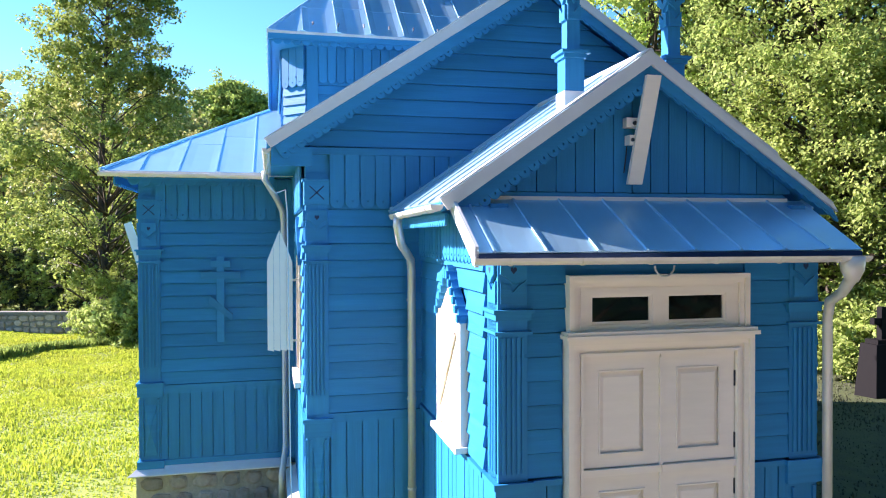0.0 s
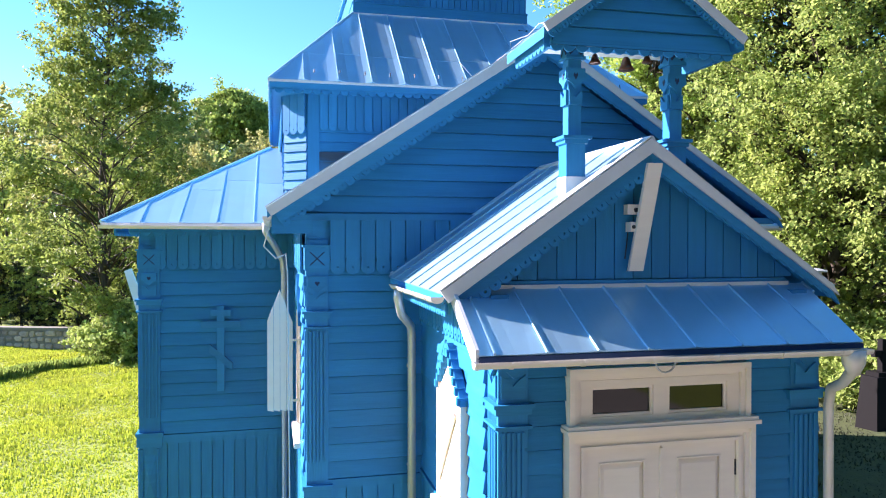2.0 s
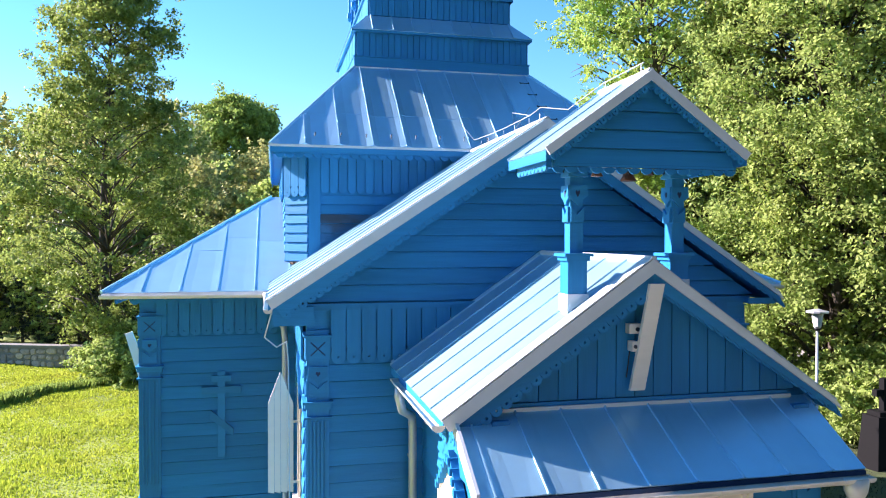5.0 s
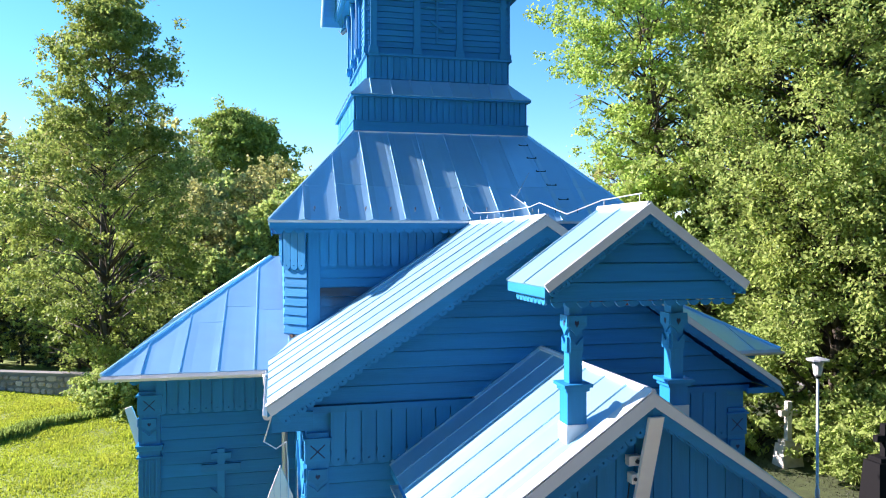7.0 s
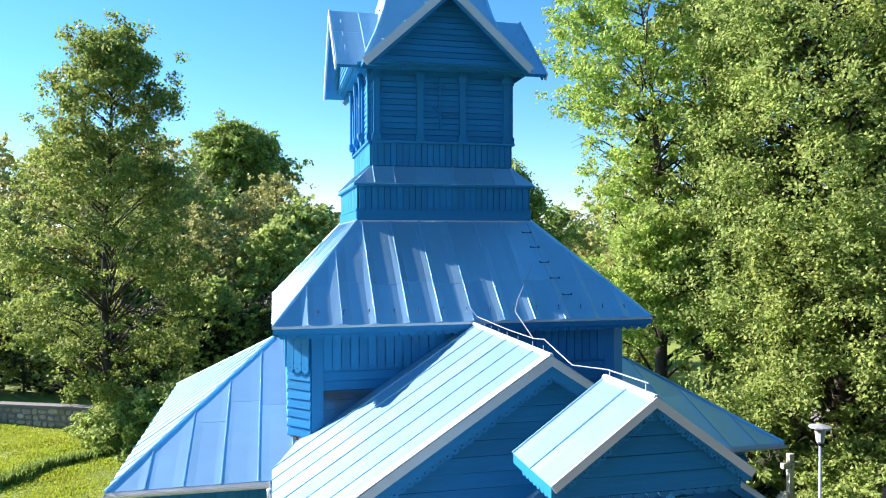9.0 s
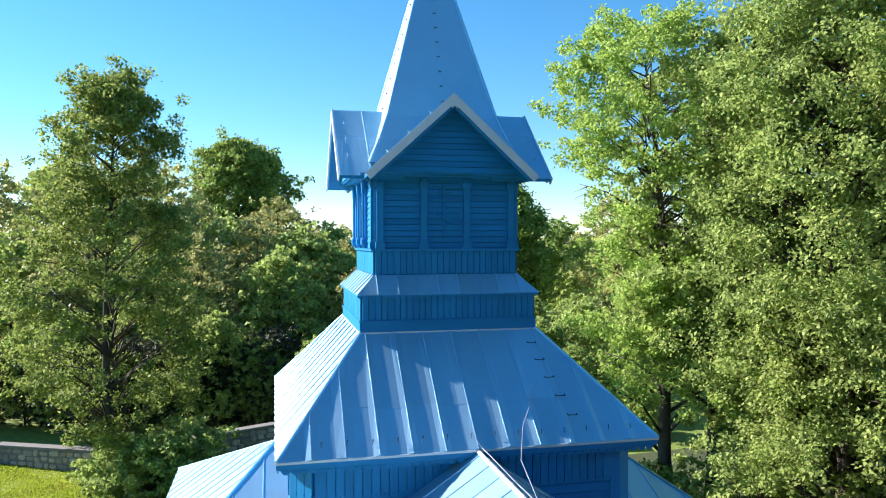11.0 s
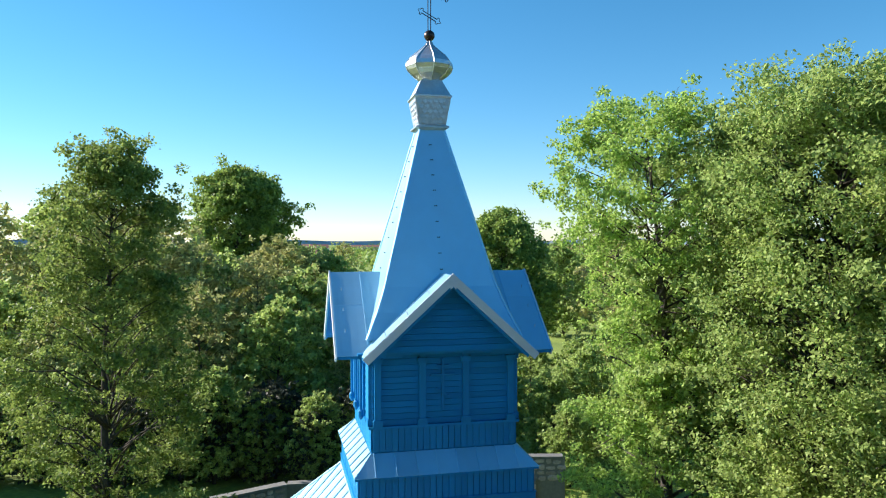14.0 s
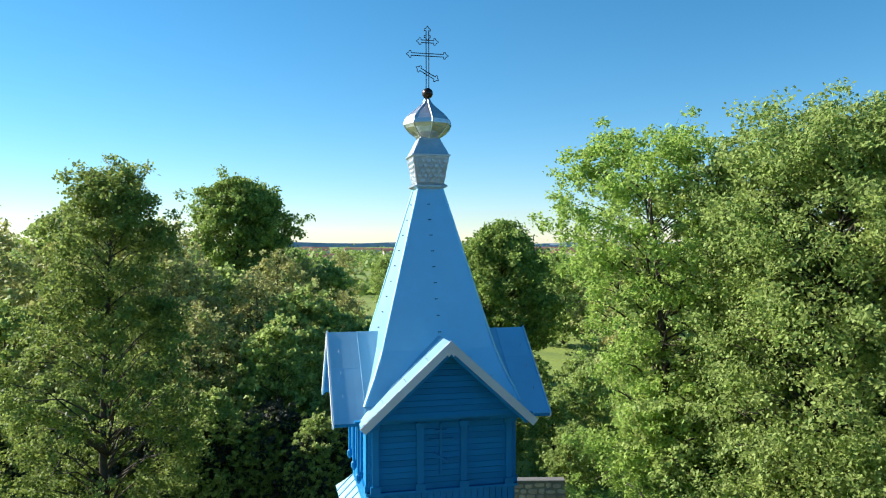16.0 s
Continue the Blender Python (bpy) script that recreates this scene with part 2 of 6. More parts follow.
def lapped(parent, face, h0, h1, span, pitch=0.2, holes=(), worn=-9.0):
    """Lapped horizontal planks; span(h) gives the ends at a height; holes are (u0, u1, h0, h1)."""
    n = max(1, round((h1 - h0) / pitch))
    step = (h1 - h0) / n
    for i in range(n):
        a, b = h0 + i * step, h0 + (i + 1) * step
        la, ra = span(a)
        lb, rb = span(b - 0.004)
        cuts = [(la, ra, lb, rb)]
        for u0, u1, k0, k1 in holes:
            if k0 < b - 0.02 and k1 > a + 0.02:
                cuts = [c for l, r, l2, r2 in cuts for c in ((l, min(r, u0), l2, min(r2, u0)), (max(l, u1), r, max(l2, u1), r2)) if c[1] - c[0] > 0.03]
        for l, r, l2, r2 in cuts:
            if r2 - l2 < 0.02:
                l2 = r2 = (l2 + r2) / 2
            j = rng.uniform(-0.003, 0.003)
            w = rng.uniform(-0.004, 0.004)
            g = Geo()
            out = 0.014 + 0.135 * step
            g.hull8([face.p(l, a + 0.012 + w, 0), face.p(r, a + 0.012 - w, 0), face.p(r2, b, 0), face.p(l2, b, 0)],
                    [face.p(l, a + 0.012 + w, out + j), face.p(r, a + 0.012 - w, out + j), face.p(r2, b, 0.014), face.p(l2, b, 0.014)])
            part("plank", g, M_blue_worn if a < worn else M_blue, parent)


def drop_outline(w, h, hole):
    """Outline of an upright board end, rounded below, from its hole: pairs of inner and outer points."""
    out = []
    r = w / 2
    for k in range(16):
        t = 2 * math.pi * k / 16 + math.pi / 16
        c, s = math.cos(t), math.sin(t)
        if s < 0:
            e = r
            out.append(((c * hole, s * hole), (c * e, s * e)))
        else:
            e = min(r / max(abs(c), 1e-6), h / max(s, 1e-6))
            out.append(((c * hole, s * hole), (c * e, s * e)))
    return out


def fret_unit(g, at, w, h, d, hole=0.012):
    """One scallop with its hole; at(u, v, out) maps to space, v up from the hole."""
    o = drop_outline(w, h, hole)
    n = len(o)
    verts = []
    for e in (0.0, d):
        verts += [at(a[0], a[1], e) for a, b in o] + [at(b[0], b[1], e) for a, b in o]
    faces = []
    for i in range(n):
        j = (i + 1) % n
        faces += [(2 * n + i, 2 * n + j, 3 * n + j, 3 * n + i), (i, n + i, n + j, j), (i, j, 2 * n + j, 2 * n + i), (n + i, 3 * n + i, 3 * n + j, n + j)]
    g.add(verts, faces)


def frieze(parent, face, u0, u1, h0, h1, pitch=0.18, hole=0.014, d=0.045, square=False):
    """Upright boards, each with a rounded lower end with a drilled hole."""
    n = max(1, round((u1 - u0) / pitch))
    w = (u1 - u0) / n
    for i in range(n):
        c = u0 + (i + 0.5) * w
        ww = w - 0.012
        g = Geo()
        j = rng.uniform(-0.003, 0.003)
        if not square:
            hc = h0 + ww / 2
            fret_unit(g, lambda a, b, e: face.p(c + a, hc + b, 0.038 + j + e), ww, ww / 2 + 0.02, 0.024, hole)
            g.slab([face.p(c - ww / 2, hc + ww / 2 + 0.02, 0.038 + j), face.p(c + ww / 2, hc + ww / 2 + 0.02, 0.038 + j), face.p(c + ww / 2, h1, 0.038 + j), face.p(c - ww / 2, h1, 0.038 + j)], face.n * 0.024)
        else:
            g.slab([face.p(c - ww / 2, h0, 0.012 + j), face.p(c + ww / 2, h0, 0.012 + j), face.p(c + ww / 2, h1, 0.012 + j), face.p(c - ww / 2, h1, 0.012 + j)], face.n * 0.024)
        part("upright_plank", g, M_blue_v, parent)


def fret(name, parent, p0, p1, out, drop=0.10, pitch=0.11, d=0.022, hole=0.011, band=0.06, mat=None, label=""):
    """A scalloped fascia board along the line p0 to p1, hanging down; one mesh."""
    p0, p1, out = Vector(p0), Vector(p1), Vector(out).normalized()
    line = p1 - p0
    n = max(1, round(line.length / pitch))
    a = line / n
    au = a.normalized()
    down = -Z
    w = a.length
    board = part(name, Geo().slab([p0, p1, p1 + down * band, p0 + down * band], out * d), mat or M_blue, parent, label)
    for i in range(n):
        c = p0 + a * (i + 0.5) + down * (band + drop - w / 2)
        g = Geo()
        fret_unit(g, lambda u, v, e: c + au * u - down * v + out * e, w - 0.003, drop - w / 2, d, hole)
        part("scallop", g, mat or M_blue, board)
    return board


def strip(g, p0, p1, up, out, h, d):
    """A bar from p0 to p1, h along up, d along out."""
    p0, p1 = Vector(p0), Vector(p1)
    return g.slab([p0, p1, p1 + Vector(up) * h, p0 + Vector(up) * h], Vector(out) * d)


def clip(poly, axis, lim, keep_less):
    out = []
    for i, p in enumerate(poly):
        q = poly[(i + 1) % len(poly)]
        ip = (p[axis] <= lim + 1e-7) if keep_less else (p[axis] >= lim - 1e-7)
        iq = (q[axis] <= lim + 1e-7) if keep_less else (q[axis] >= lim - 1e-7)
        if ip:
            out.append(p)
        if ip != iq:
            t = (lim - p[axis]) / (q[axis] - p[axis])
            out.append((p[0] + t * (q[0] - p[0]), p[1] + t * (q[1] - p[1])))
    return out


def sheeted(parent, ring, pitch=0.5, joint=None, seam=0.022, offset=0.0, mat=None, pan=0.008):
    """Standing-seam sheets on a roof plane; ring: eave start, eave end, then round; seams run up the slope."""
    mat = mat or M_roof
    ring = [Vector(p) for p in ring]
    o = ring[0]
    u = (ring[1] - ring[0]).normalized()
    nrm = Vector((0, 0, 0))
    for i in range(1, len(ring) - 1):
        nrm += (ring[i] - o).cross(ring[i + 1] - o)
    nrm.normalize()
    if nrm.z < 0:
        nrm = -nrm
    v = nrm.cross(u)
    if v.z < 0:
        v = -v
    flat = [((p - o).dot(u), (p - o).dot(v)) for p in ring]
    lo, hi = min(p[0] for p in flat), max(p[0] for p in flat)
    top = max(p[1] for p in flat)
    n = max(1, round((hi - lo) / pitch))
    w = (hi - lo) / n
    edge = [lo + i * w for i in range(n + 1)]
    if offset:
        edge = [lo] + [lo + offset + i * pitch for i in range(int((hi - lo - offset) / pitch) + 1)] + [hi]
        n = len(edge) - 1
    at = lambda a, b, e: o + u * a + v * b + nrm * e
    wid = [rng.uniform(0.10, 0.17) for _ in range(n + 1)]
    for i in range(n):
        s = clip(clip(flat, 0, edge[i] + 0.002, False), 0, edge[i + 1] - 0.002, True)
        if len(s) < 3:
            continue
        cuts = [0.0, top]
        if joint:
            k = top * rng.uniform(0.35, 0.65) if joint < 0 else joint + (0.0 if i % 2 else 0.06)
            cuts = [0.0, k, top] if 0.2 < k < top - 0.2 else cuts
        for c0, c1 in zip(cuts, cuts[1:]):
            q = clip(clip(s, 1, c0 - 1, False) if c0 == 0 else clip(s, 1, c0, False), 1, c1, True)
            if len(q) < 3:
                continue
            lift = 0.003 if c0 > 0 else 0.0
            tilt = rng.uniform(-0.006, 0.006)
            mid = (edge[i] + edge[i + 1]) / 2
            g = Geo()
            lo_a, hi_a = edge[i] + 0.002, edge[i + 1] - 0.002
            k0, k1 = wid[i], wid[i + 1]
            lines = [lo_a, lo_a + k0, hi_a - k1, hi_a] if hi_a - lo_a > 0.36 else [lo_a, hi_a]
            rise = lambda a, b: max(0.0, 1 - (a - lo_a) / k0, 1 - (hi_a - a) / k1) * pan * (1 - 0.8 * b / top) if len(lines) > 2 else 0.0
            known, sides = {}, {}
            for a0, a1 in zip(lines, lines[1:]):
                face = []
                for a, b in clip(clip(q, 0, a0, False), 0, a1, True):
                    key = (round(a, 4), round(b, 4))
                    if key not in known:
                        known[key] = len(g.v) // 2
                        g.v += [tuple(at(a, b, 0.0)), tuple(at(a, b, 0.010 + lift + tilt * (a - mid) / w + rise(a, b)))]
                    if known[key] not in face:
                        face.append(known[key])
                if len(face) < 3:
                    continue
                g.f += [tuple(2 * m + 1 for m in face), tuple(2 * m for m in reversed(face))]
                for m, o2 in zip(face, face[1:] + face[:1]):
                    if (o2, m) in sides:
                        del sides[(o2, m)]
                    else:
                        sides[(m, o2)] = True
            g.f += [(2 * m, 2 * o2, 2 * o2 + 1, 2 * m + 1) for m, o2 in sides]
            if not g.f:
                continue
            part("roof_sheet", g, mat, parent)
    for i in range(n + 1):
        a = min(max(edge[i], lo + 0.008), hi - 0.008)
        s = clip(clip(flat, 0, a - 0.007, False), 0, a + 0.007, True)
        if len(s) < 3:
            continue
        b0, b1 = min(p[1] for p in s), max(p[1] for p in s)
        if b1 - b0 < 0.1:
            continue
        g = Geo()
        g.hull8([at(a - 0.011, b0, 0.008), at(a + 0.011, b0, 0.008), at(a + 0.011, b1, 0.008), at(a - 0.011, b1, 0.008)],
                [at(a - 0.007, b0, seam + 0.01), at(a + 0.007, b0, seam + 0.01), at(a + 0.007, b1, seam + 0.006), at(a - 0.007, b1, seam + 0.006)])
        part("seam", g, mat, parent)


def gutter(parent, p0, p1, r=0.06, label="half-round cream metal gutter"):
    """A half-round gutter open above, with brackets."""
    p0, p1 = Vector(p0), Vector(p1)
    d = (p1 - p0).normalized()
    side = d.cross(Z).normalized()
    g = Geo()
    prof = [(math.cos(t), math.sin(t)) for t in [math.pi + math.pi * k / 8 for k in range(9)]]
    ring = [(c * r, s * r) for c, s in prof] + [(c * (r - 0.006), s * (r - 0.006)) for c, s in reversed(prof)]
    g.rings([[q + side * a + Z * b for a, b in ring] for q in (p0, p1)])
    for q in (p0, p1):
        g.slab([q + side * c * r * 0.98 + Z * s * r * 0.98 for c, s in prof], d * 0.004)
    ob = part("gutter", g, M_gutter, parent, label, smooth=False)
    n = max(2, round((p1 - p0).length / 0.6))
    for i in range(n):
        q = p0 + (p1 - p0) * ((i + 0.5) / n)
        b = Geo()
        b.rings([[q + d * e + side * c * (r + 0.006) + Z * s * (r + 0.006) for e in (-0.012, 0.012)] + [q + d * e + side * c * (r + 0.001) + Z * s * (r + 0.001) for e in (0.012, -0.012)] for c, s in prof])
        part("gutter_bracket", b, M_gutter, ob)
    return ob


def pilaster(church, x0, x1, y0, y1, ledge, flute_low, cap, base, sx, tall=True):
    """A square corner pilaster with fluted shaft, carved blocks and pedestal; sx: which side faces out along x."""
    g = Geo().box(x0, x1, y0, y1, base, ledge + (0.85 if tall else 0.62))
    ob = part("corner_pilaster", g, M_blue_v, church, "carved blue wooden corner pilaster with fluted shaft")

    def wrap(z0, z1, e, name="moulding"):
        part(name, Geo().box(x0 - e, x1 + e, y0 - e, y1 + e, z0, z1), M_blue, ob)
    wrap(ledge - 0.03, ledge + 0.0, 0.05)
    wrap(ledge - 0.09, ledge - 0.03, 0.028)
    wrap(ledge - 0.21, ledge - 0.185, 0.035)
    if tall:
        wrap(ledge + 0.77, ledge + 0.795, 0.04)
    wrap(ledge + 0.49, ledge + (0.77 if tall else 0.6), 0.018, "carved_block")
    wrap(cap - 0.05, cap, 0.05)
    wrap(cap - 0.22, cap - 0.05, 0.035)
    wrap(base, base + 0.2, 0.045)
    w = x1 - x0
    cx = (x0 + x1) / 2
    for out, org, al, wid in ((-Y, (cx, y0, 0), X, w), (X * sx, (x1 if sx > 0 else x0, (y0 + y1) / 2, 0), Y, y1 - y0)):
        f = Face(org, al, out)
        for k in range(5):
            u = (k - 2) * wid * 0.17
            part("flute_ridge", strip(Geo(), f.p(u - 0.011, flute_low, 0), f.p(u + 0.011, flute_low, 0), Z, f.n, ledge - 0.24 - flute_low, 0.016), M_blue_v, ob)
        # crossed grooves
        for s in (-1, 1) if tall else ():
            a, b = f.p(-0.085 * s, ledge + 0.55, 0.012), f.p(0.085 * s, ledge + 0.71, 0.012)
            dd = (b - a).normalized()
            q = dd.cross(f.n) * 0.007
            part("carved_line", Geo().slab([a - q, a + q, b + q, b - q], f.n * 0.0075), M_groove, ob)
        # shield with a heart cut
        sh = [(-0.11, 0.42), (0.11, 0.42), (0.115, 0.30), (0.06, 0.27), (0.0, 0.215), (-0.06, 0.27), (-0.115, 0.30)]
        part("shield", Geo().slab([f.p(a, ledge + b, 0.0) for a, b in sh], f.n * 0.03), M_blue, ob)
        sh2 = [(-0.11, 0.05), (0.11, 0.05), (0.11, 0.24), (0.05, 0.20), (0.0, 0.15), (-0.05, 0.20), (-0.11, 0.24)]
        part("shield", Geo().slab([f.p(a, ledge + b, 0.0) for a, b in sh2], f.n * 0.016), M_blue, ob)
        heart = [(0, 0.30), (0.026, 0.33), (0.028, 0.348), (0.018, 0.358), (0.006, 0.355), (0, 0.345), (-0.006, 0.355), (-0.018, 0.358), (-0.028, 0.348), (-0.026, 0.33)]
        part("heart_cut", Geo().slab([f.p(a, ledge + b, 0.026) for a, b in heart], f.n * 0.0055), M_groove, ob)
        # pedestal panel, a framed pointed boss
        pw = wid / 2 - 0.03
        if cap - 0.26 - (base + 0.26) > 0.2:
            part("panel_frame", strip(Geo(), f.p(-pw, base + 0.24, 0), f.p(-pw + 0.025, base + 0.24, 0), Z, f.n, cap - 0.5 - base, 0.022), M_blue, ob)
            part("panel_frame", strip(Geo(), f.p(pw - 0.025, base + 0.24, 0), f.p(pw, base + 0.24, 0), Z, f.n, cap - 0.5 - base, 0.022), M_blue, ob)
            m = (cap + base) / 2 - 0.03
            hh = (cap - base) / 2 - 0.32
            gg = Geo()
            gg.add([f.p(-pw + 0.035, m - hh, 0.003), f.p(pw - 0.035, m - hh, 0.003), f.p(pw - 0.035, m + hh, 0.003), f.p(-pw + 0.035, m + hh, 0.003), f.p(0, m, 0.05)], [(0, 1, 4), (1, 2, 4), (2, 3, 4), (3, 0, 4)])
            part("pointed_boss", gg, M_blue, ob)
    return ob


# ---- ground ----
def ground_z(x, y):
    s = min(max((y - 12) / 30, 0), 1)
    return -0.42 - 0.72 * s + 0.06 * math.sin(x * 0.5 + y * 0.21) * min(1, max(0, (y - 10) / 10)) + 0.04 * math.sin(y * 0.9 - x * 0.33)


def ground_sheet():
    def axis(a, b, step):
        far = [-4000, -2200, -1200, -650, -350, -200, -130, -90]
        return far + [a + i * step for i in range(int((b - a) / step) + 1)] + [-v for v in reversed(far)]
    xs, ys = axis(-60, 60, 1.0), axis(-40, 80, 1.0)
    g = Geo()
    g.v = [(x, y, ground_z(x, y)) for y in ys for x in xs]
    n = len(xs)
    g.f = [(j * n + i, j * n + i + 1, (j + 1) * n + i + 1, (j + 1) * n + i) for j in range(len(ys) - 1) for i in range(n - 1)]
    tagged(part("ground", g, M_ground, smooth=True), "green meadow turf sloping gently away from the church", "ground", kind="structure")


ground_sheet()

# ---- the church ----
AX = 3.81                       # axis of porch and vestibule
TX, TY = 3.81, 16.2             # axis of the tower
church = thing("church", (3.81, 6.0, -0.4), "bright blue painted wooden Orthodox church with pale metal roofs and spire", "church")

church.rotation_euler.z = radians(-1.4)     # the whole church stands slightly turned


def slab_gable(xl, zl, xm, zm, xr, zr, y0, y1, t=0.09):
    """Roof deck of a gable: a bent slab under the sheets."""
    a = [(xl, zl), (xm, zm), (xr, zr), (xr, zr - t), (xm, zm - t), (xl, zl - t)]
    return Geo().rings([[(x, y, z) for x, z in a] for y in (y0, y1)])


def gable_roof(name, xl, xm, xr, ze, zr, y0, y1, pitch, label, joint=None):
    ob = part(name, slab_gable(xl, ze, xm, zr, xr, ze, y0 + 0.02, y1), M_blue, church, label)
    sheeted(ob, [(xl, y1, ze), (xl, y0, ze), (xm, y0, zr), (xm, y1, zr)], pitch, joint)
    sheeted(ob, [(xr, y0, ze), (xr, y1, ze), (xm, y1, zr), (xm, y0, zr)], pitch, joint)
    g = Geo().tube([(xm, y0, zr + 0.02), (xm, y1, zr + 0.02)], 0.035, 6)
    part("ridge_roll", g, M_trim, ob)
    return ob


def verge(xl, xm, xr, ze, zr, y, cap=0.13, board=0.11, pitch=0.115, hang=0.085):
    """Metal verge caps, barge boards and scalloped fretwork on a gable front."""
    for xe, s in ((xl, 1), (xr, -1)):
        lo, hi = Vector((xe, y, ze)), Vector((xm, y, zr))
        d = (hi - lo).normalized()
        dn = Vector((d.z, 0, -d.x)) if s > 0 else Vector((-d.z, 0, -d.x))
        dn = dn if dn.z < 0 else -dn
        cut = Vector((0, 0, -1)) / max(-dn.z, 0.2)
        up = -dn * 0.03
        c = part("verge_cap", Geo().slab([lo + up, hi + up, hi + cut * cap, lo + dn * cap + d * 0.0], (0, 0.03, 0)), M_trim, church, "pale folded metal verge cap")
        part("verge_fold", Geo().slab([lo + up * 1.25, hi + up * 1.25, hi + up * 1.25 + Vector((0, 0.16, 0)), lo + up * 1.25 + Vector((0, 0.16, 0))], -dn * 0.012), M_trim, c)
        b0, b1 = lo + dn * (cap - 0.01) + Vector((0, 0.035, 0)) + d * 0.05, hi + cut * (cap - 0.01) + Vector((0, 0.035, 0))
        bb = part("bargeboard", Geo().slab([b0, b1, b1 + cut * board, b0 + dn * board], (0, 0.03, 0)), M_blue, church)
        # scallops along the lower edge
        n = max(1, round(((b1 - b0).length) / pitch))
        a = (b1 + cut * board - b0 - dn * board) / n
        w = a.length
        au = a.normalized()
        for i in range(n):
            cc = b0 + dn * (board + hang - w / 2 - 0.01) + a * (i + 0.5)
            g = Geo()
            fret_unit(g, lambda u, v, e: cc + au * u - dn * v + Vector((0, -e + 0.028, 0)), w - 0.003, hang - w / 2 + 0.02, 0.024, 0.012)
            part("scallop", g, M_blue, bb)


def wall_box(name, x0, x1, y0, y1, z0, z1, label=""):
    return part(name, Geo().box(x0, x1, y0, y1, z0, z1), M_blue, church, label)


# porch
PX0, PX1, PY = 2.29, 5.44, 5.86
PZ, PE, PR = 0.25, 4.16, 5.52           # floor line, eave, ridge
pf = part("porch_front_wall", Geo().box(PX0, 2.93, PY, PY + 0.16, PZ, 3.88).box(4.66, PX1, PY, PY + 0.16, PZ, 3.88).box(2.93, 4.66, PY, PY + 0.16, 3.52, 3.88), M_blue, church)
F = Face((0, PY, 0), X, -Y)
lapped(pf, F, 1.80, 3.86, lambda h: (PX0 + 0.02, PX1 - 0.02), 0.205, [(2.86, 4.72, 0, 3.02), (2.9, 4.65, 3.0, 3.55)])
frieze(pf, F, PX0 + 0.3, 2.86, PZ + 0.1, 1.74, 0.15, square=True)
frieze(pf, F, 4.72, PX1 - 0.3, PZ + 0.1, 1.74, 0.15, square=True)
part("belt_rail", Geo().box(PX0, 2.86, PY - 0.06, PY, 1.74, 1.79), M_blue, pf)
part("belt_rail", Geo().box(4.72, PX1, PY - 0.06, PY, 1.74, 1.79), M_blue, pf)
pl = part("porch_side_wall", Geo().box(PX0, PX0 + 0.16, PY + 0.16, 8.96, PZ, 4.15), M_blue, church)
FL = Face((PX0, 0, 0), Y, -X)
lapped(pl, FL, 1.80, 3.75, lambda h: (PY + 0.28, 8.94), 0.205, [(6.72, 7.70, 1.8, 3.25)])
frieze(pl, FL, PY + 0.28, 8.94, PZ + 0.1, 1.74, 0.16, square=True)
frieze(pl, FL, PY + 0.28, 8.94, 3.62, 4.1, 0.14)
part("belt_rail", Geo().box(PX0 - 0.06, PX0, PY + 0.28, 8.94, 1.74, 1.79), M_blue, pl)
wall_box("porch_side_wall", PX1 - 0.16, PX1, PY + 0.16, 8.96, PZ, 4.15)
pilaster(church, PX0, PX0 + 0.26, PY - 0.04, PY + 0.24, 3.25, 1.86, 1.79, PZ, -1, False)
pilaster(church, PX1 - 0.33, PX1 - 0.03, PY - 0.04, PY + 0.24, 3.25, 1.86, 1.79, PZ, 1, False)
# porch gable wall, upright boards, set back above the pent roof
GY = 6.22
pg = part("porch_gable_wall", Geo().hull8([(2.05, GY, 4.1), (5.57, GY, 4.1), (AX, GY, 5.38)], [(2.05, GY + 0.14, 4.1), (5.57, GY + 0.14, 4.1), (AX, GY + 0.14, 5.38)]), M_blue, church)
FG = Face((0, GY, 0), X, -Y)
n = 17
for i in range(n):
    w = 3.2 / n
    c = AX - 1.6 + (i + 0.5) * w
    hgt = lambda u: 5.42 - abs(u - AX) * 0.70
    part("upright_plank", Geo().slab([FG.p(c - w / 2 + 0.005, 4.27), FG.p(c + w / 2 - 0.005, 4.27), FG.p(c + w / 2 - 0.005, max(4.28, hgt(c + w / 2))), FG.p(c - w / 2 + 0.005, max(4.28, hgt(c - w / 2)))], (0, -0.022, 0)), M_blue_v, pg)
part("gable_rail", Geo().box(2.32, 5.32, GY - 0.035, GY, 4.19, 4.26), M_blue, pg)
gable_roof("porch_roof", 1.86, AX, 5.75, PE, PR, 6.03, 8.86, 0.5, "pale standing-seam metal gable roof over the porch")
verge(1.86, AX, 5.75, PE, PR, 6.0, 0.085)
# pent roof over the door
pent = part("pent_roof", Geo().hull8([(1.97, 5.36, 3.73), (5.45, 5.36, 3.73), (5.53, GY, 4.19), (1.97, GY, 4.19)], [(1.97, 5.36, 3.66), (5.45, 5.36, 3.66), (5.53, GY, 4.12), (1.97, GY, 4.12)]), M_blue, church, "blue-grey metal pent roof over the entrance")
sheeted(pent, [(1.97, 5.34, 3.735), (5.45, 5.34, 3.735), (5.53, GY - 0.03, 4.195), (1.97, GY - 0.03, 4.195)], 0.43, offset=0.14)
part("upper_flashing", Geo().box(2.12, 5.35, GY - 0.06, GY - 0.035, 4.19, 4.225), M_trim, pent, "cream metal flashing strip")
part("verge_cap", Geo().slab([(1.955, 5.33, 3.79), (1.955, GY - 0.05, 4.26), (1.955, GY - 0.05, 4.12), (1.955, 5.33, 3.63)], (0.03, 0, 0)), M_trim, pent, "pale metal verge cap")
